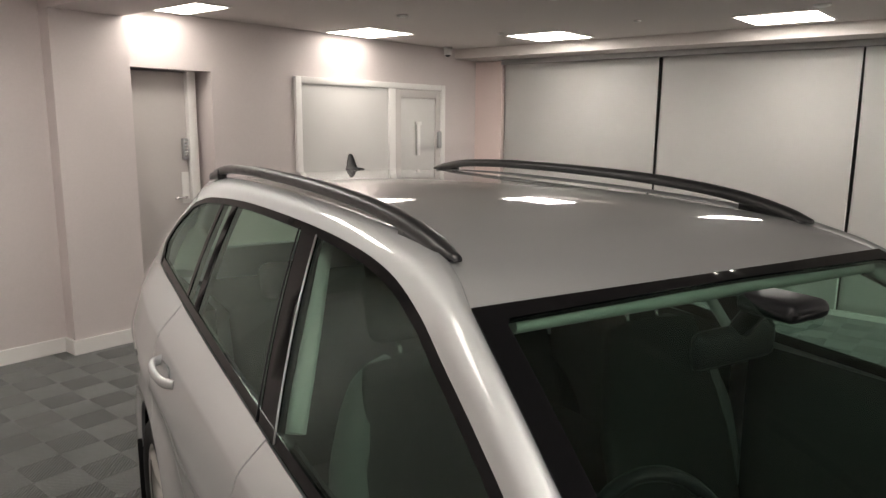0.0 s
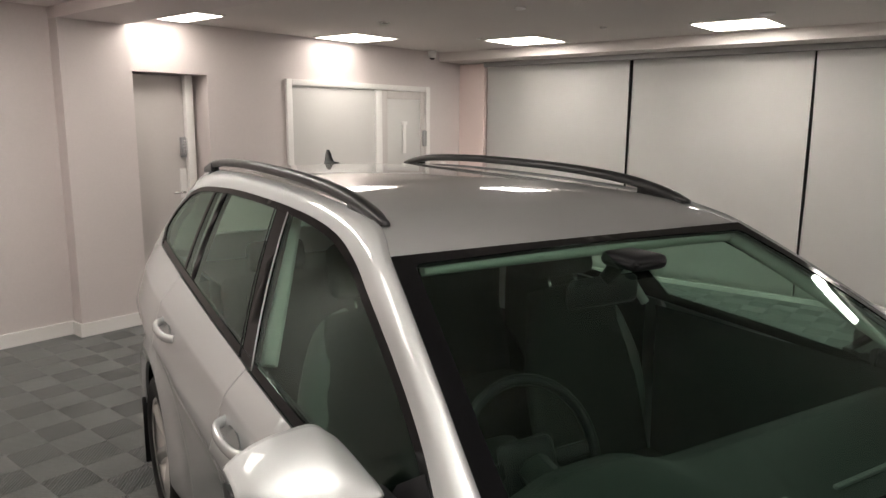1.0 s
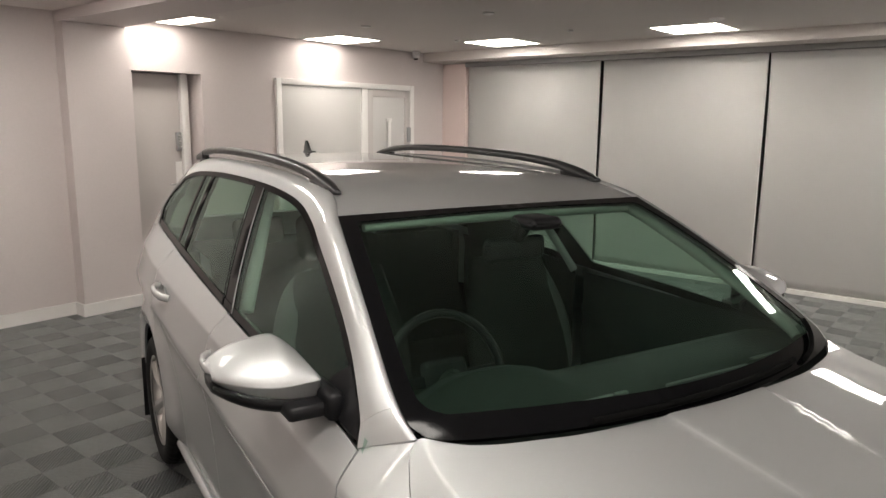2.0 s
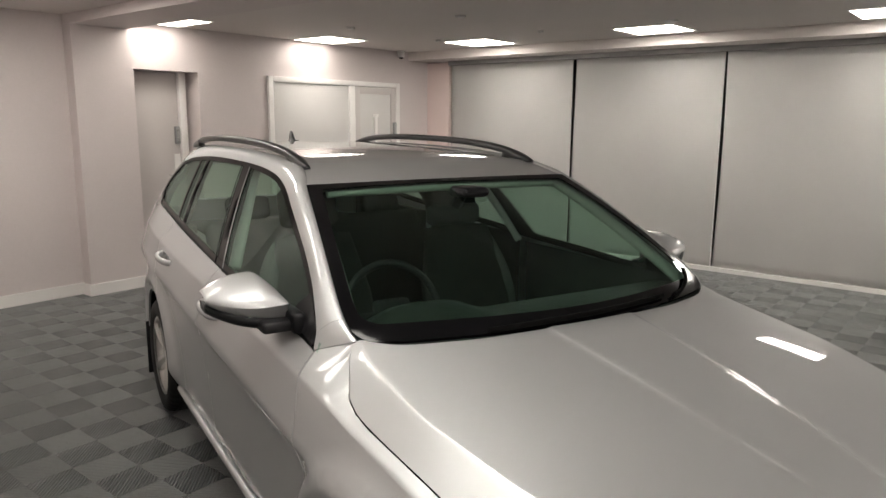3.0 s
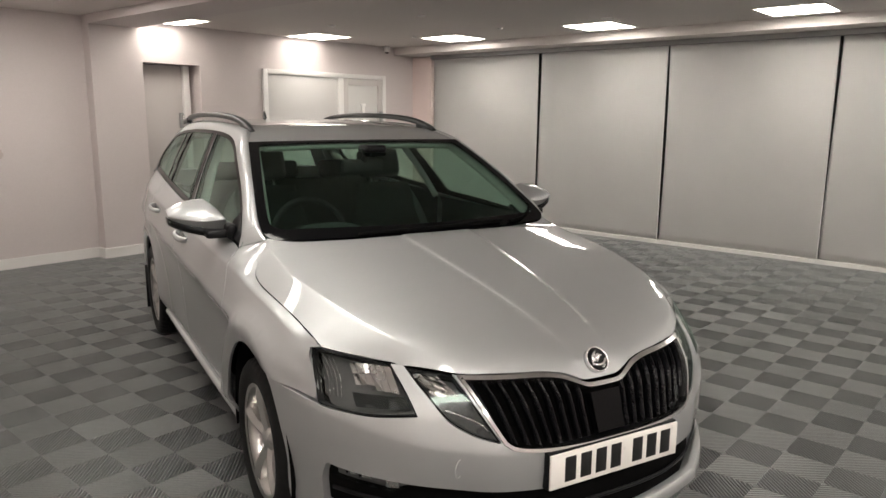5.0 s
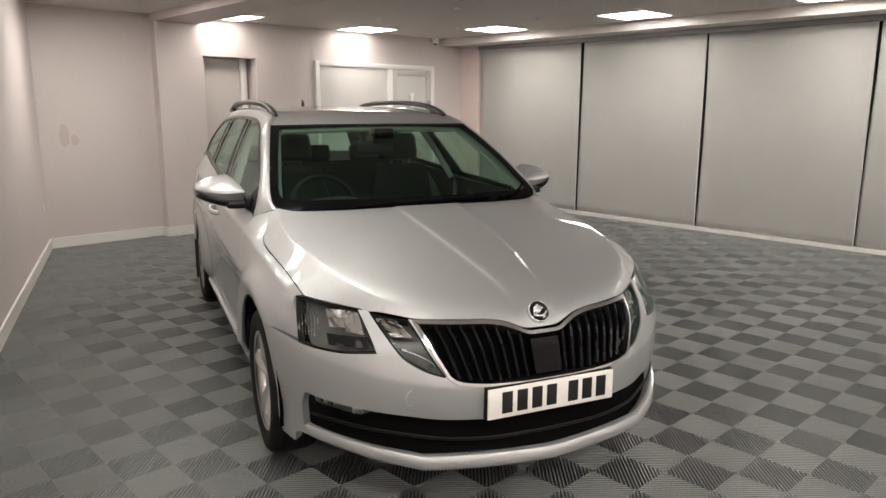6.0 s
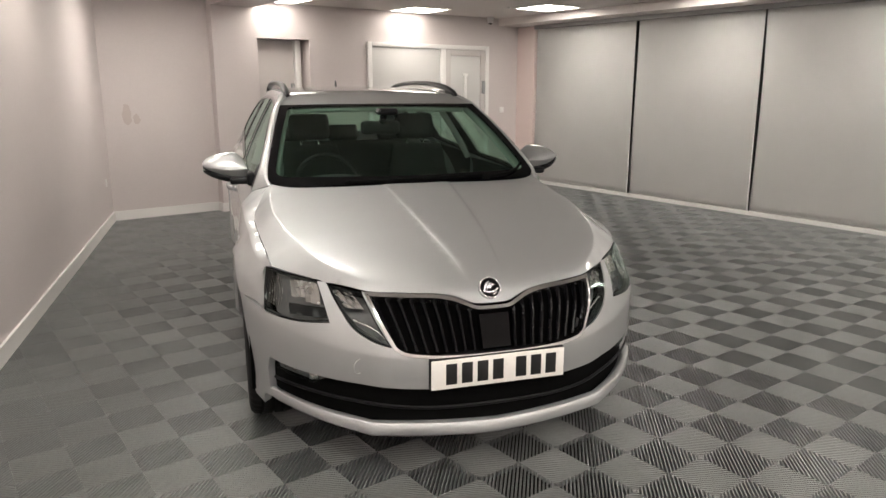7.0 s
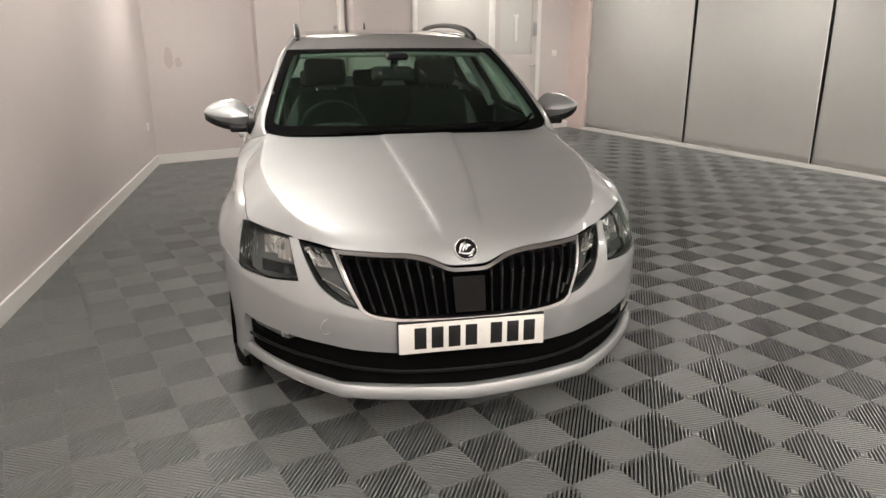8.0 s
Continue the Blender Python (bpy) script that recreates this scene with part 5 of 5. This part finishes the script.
def seat(x, y, w=0.50):
    cushion = block(-w / 2, w / 2, -0.25, 0.27, 0.34, 0.52, 0.06, 3, m=Matrix.Translation((x, y, 0)) @ Matrix.Rotation(radians(6), 4, "X"))
    s = part("seat", cushion, FABRIC, CAR, "dark cloth seat")
    m = Matrix.Translation((x, y + 0.23, 0.48)) @ Matrix.Rotation(radians(-17), 4, "X")
    rows = []
    for k in range(13):
        f = k / 12
        z = 0.64 * f
        hw = (w / 2) * (1.0 - 0.30 * max(0, f - 0.55) / 0.45 - 0.06 * (1 - f))
        dep = 0.075 - 0.03 * f
        rows.append([m @ Vector((hw * math.cos(a) * abs(math.cos(a)) ** -0.45 if abs(math.cos(a)) > 0.02 else 0, dep * math.sin(a) + (-0.03 * abs(math.cos(a)) ** 3), z)) for a in [2 * math.pi * j / 24 for j in range(24)]])
    rows.append([m @ Vector((0, 0, 0.655))] * 24)
    bm = grid_mesh(rows, closed=True)
    bmesh.ops.remove_doubles(bm, verts=bm.verts, dist=1e-4)
    bmesh.ops.recalc_face_normals(bm, faces=bm.faces)
    back = part("backrest", bm, FABRIC, s)
    part("headrest", block(-0.135, 0.135, -0.045, 0.045, 0.685, 0.86, 0.035, 3, m=m), FABRIC, s)
    # added outer edge in a paler colour, for light on the seat's shoulder
    out = -1 if x < 0 else 1
    line = flow([(out * 0.205, 0.02, 0.02), (out * 0.235, -0.005, 0.22), (out * 0.225, -0.005, 0.42), (out * 0.165, 0.0, 0.585), (out * 0.09, 0.0, 0.635)], 6)
    part("lit_seat_edge", tube([m @ Vector(q) for q in line], 0.05, 12, 0.8, radii=[0.058 - 0.022 * abs(2 * j / (len(line) - 1) - 0.8) for j in range(len(line))]), LITSEAT, s, "seat edge with the ceiling light put into its paler colour")
    part("headrest_posts", join(*[tube([m @ Vector((q, 0, 0.62)), m @ Vector((q, 0, 0.70))], 0.006, 6) for q in (-0.06, 0.06)]), CHROME, s)


seat(-0.36, 2.18)
seat(0.36, 2.12)
rear = part("rear_seat", block(-0.64, 0.64, 2.78, 3.22, 0.36, 0.55, 0.05, 3), FABRIC, CAR, "dark cloth rear bench")
mb = Matrix.Translation((0, 3.24, 0.5)) @ Matrix.Rotation(radians(-20), 4, "X")
part("backrest", block(-0.64, 0.64, -0.06, 0.07, 0, 0.60, 0.05, 3, m=mb), FABRIC, rear)
for q in (-0.40, 0.0, 0.40):
    part("headrest", block(q - 0.12, q + 0.12, -0.035, 0.045, 0.605, 0.73, 0.03, 3, m=mb), FABRIC, rear)
part("load_cover", block(-0.55, 0.55, 3.50, 4.40, 0.93, 0.945, 0.004), FABRIC, CAR, "dark load cover")
part("boot_lining", join(block(-0.72, -0.68, 3.45, 4.45, 0.3, 1.05), block(0.68, 0.72, 3.45, 4.45, 0.3, 1.05)), DASH, CAR, "dark boot lining")
# mirror on the screen, sun visors
part("rear_view_mirror", join(block(-0.13, 0.11, 1.93, 1.965, 1.208, 1.288, 0.022, 3), tube([(0.0, 1.945, 1.28), (0.01, 1.90, 1.350)], 0.022)), BLACK, CAR, "black interior mirror")
part("sensor_pod", block(-0.05, 0.07, 1.80, 1.93, 1.325, 1.365, 0.02, 3), BLACK, CAR, "black sensor pod behind the screen")
for s in (-1, 1):
    part("sun_visor", block(s * 0.30 - 0.19, s * 0.30 + 0.19, 2.06, 2.20, 1.350, 1.362, 0.008), LINING, CAR, "pale folded sun visor")

# ---- floor tiles: open ribbed squares, four to a tile, the ribs slanting by turns ----
Q = 0.2085
OX, OY = 0.853 * Q, 0.24 * Q
GAPS = 20


def clip_strip(c0, c1):
    """The part of a unit square with c0 < x + y < c1, as a polygon."""
    poly = [(0.0, 0.0), (1.0, 0.0), (1.0, 1.0), (0.0, 1.0)]
    for sign, c in ((1, c0), (-1, -c1)):
        out = []
        for a, b in zip(poly, poly[1:] + poly[:1]):
            da, db = sign * (a[0] + a[1]) - c, sign * (b[0] + b[1]) - c
            if da >= 0:
                out.append(a)
            if da * db < 0:
                t = da / (da - db)
                out.append((a[0] + (b[0] - a[0]) * t, a[1] + (b[1] - a[1]) * t))
        poly = out
        if not poly:
            return []
    return poly


def tile_data():
    """Four ribbed squares; verts and faces round the tile's first corner."""
    verts, faces = [], []
    inset = 0.0004
    for i in (0, 1):
        for j in (0, 1):
            for k in range(GAPS):
                w = 2.0 / GAPS
                poly = clip_strip(k * w + 0.0, k * w + 0.47 * w)
                if len(poly) < 3:
                    continue
                pts = []
                for a, b in poly:
                    if (i + j) % 2 == 0:
                        a = 1 - a
                    pts.append((i * Q + inset * (i == 0) + a * (Q - inset), j * Q + inset * (j == 0) + b * (Q - inset)))
                area = sum(p[0] * q[1] - q[0] * p[1] for p, q in zip(pts, pts[1:] + pts[:1]))
                if area < 0:
                    pts.reverse()
                n0, n = len(verts), len(pts)
                mx, my = sum(p[0] for p in pts) / n, sum(p[1] for p in pts) / n
                d = (0.7071, 0.7071) if (i + j) % 2 else (0.7071, -0.7071)
                top = []
                for x, y in pts:
                    off = (x - mx) * d[0] + (y - my) * d[1]
                    k2 = -0.0011 if off > 0 else 0.0011
                    top.append((x + d[0] * k2, y + d[1] * k2, 0.0))
                verts += top + [(x, y, -0.0025) for x, y in pts] + [(x, y, -0.030) for x, y in pts]
                faces.append(tuple(range(n0, n0 + n)))
                for h in (0, n):
                    faces += [(n0 + h + (q + 1) % n, n0 + h + q, n0 + h + n + q, n0 + h + n + (q + 1) % n) for q in range(n)]
    for cx, cy in ((Q, 0.0), (0.0, Q)):
        for r0, r1, z in ((0.0, 0.006, 0.0004), (0.0085, 0.0115, 0.0004)):
            n0 = len(verts)
            for k in range(8):
                a = 2 * math.pi * k / 8
                verts += [(cx + r * math.cos(a), cy + r * math.sin(a), z) for r in (r0, r1)]
            faces += [(n0 + 2 * k, n0 + 2 * k + 1, n0 + (2 * k + 3) % 16, n0 + (2 * k + 2) % 16) for k in range(8)]
    return verts, faces


TILE_VERTS, TILE_FACES = tile_data()
tile_mesh = bpy.data.meshes.new("tile")
tile_mesh.from_pydata(TILE_VERTS, [], TILE_FACES)
tile_mesh.materials.append(TILE)
floor = base("floor", pose(0, 0, 0), "grey ribbed plastic interlocking floor tiles", "floor", kind="structure")
near = []
for a in range(-16, 17):
    for b in range(-18, 17):
        x, y = OX + 2 * Q * a, OY + 2 * Q * b
        if x > 6.2 or x < -5.2 or y > 6.7 or y < FRONT:
            continue
        slant = x * math.cos(radians(19.8)) - y * math.sin(radians(19.8))
        if slant < SLX - 0.45:
            continue
        near.append((math.hypot(x - 0.3, y + 0.2), x, y))
near.sort()
for _, x, y in near[:300]:
    ob = new("tile", tile_mesh)
    ob.parent = floor
    ob.location = (x, y, 0)
verts, faces = [], []
for _, x, y in near[300:]:
    n0 = len(verts)
    verts += [(x + p, y + q, r) for p, q, r in TILE_VERTS]
    faces += [tuple(n0 + i for i in f) for f in TILE_FACES]
far_mesh = bpy.data.meshes.new("far_tiles")
far_mesh.from_pydata(verts, [], faces)
far_mesh.materials.append(TILE)
far_ob = new("far_tiles", far_mesh)
far_ob.parent = floor
tagged(far_ob, "grey ribbed floor tiles further off", kind="stuff")
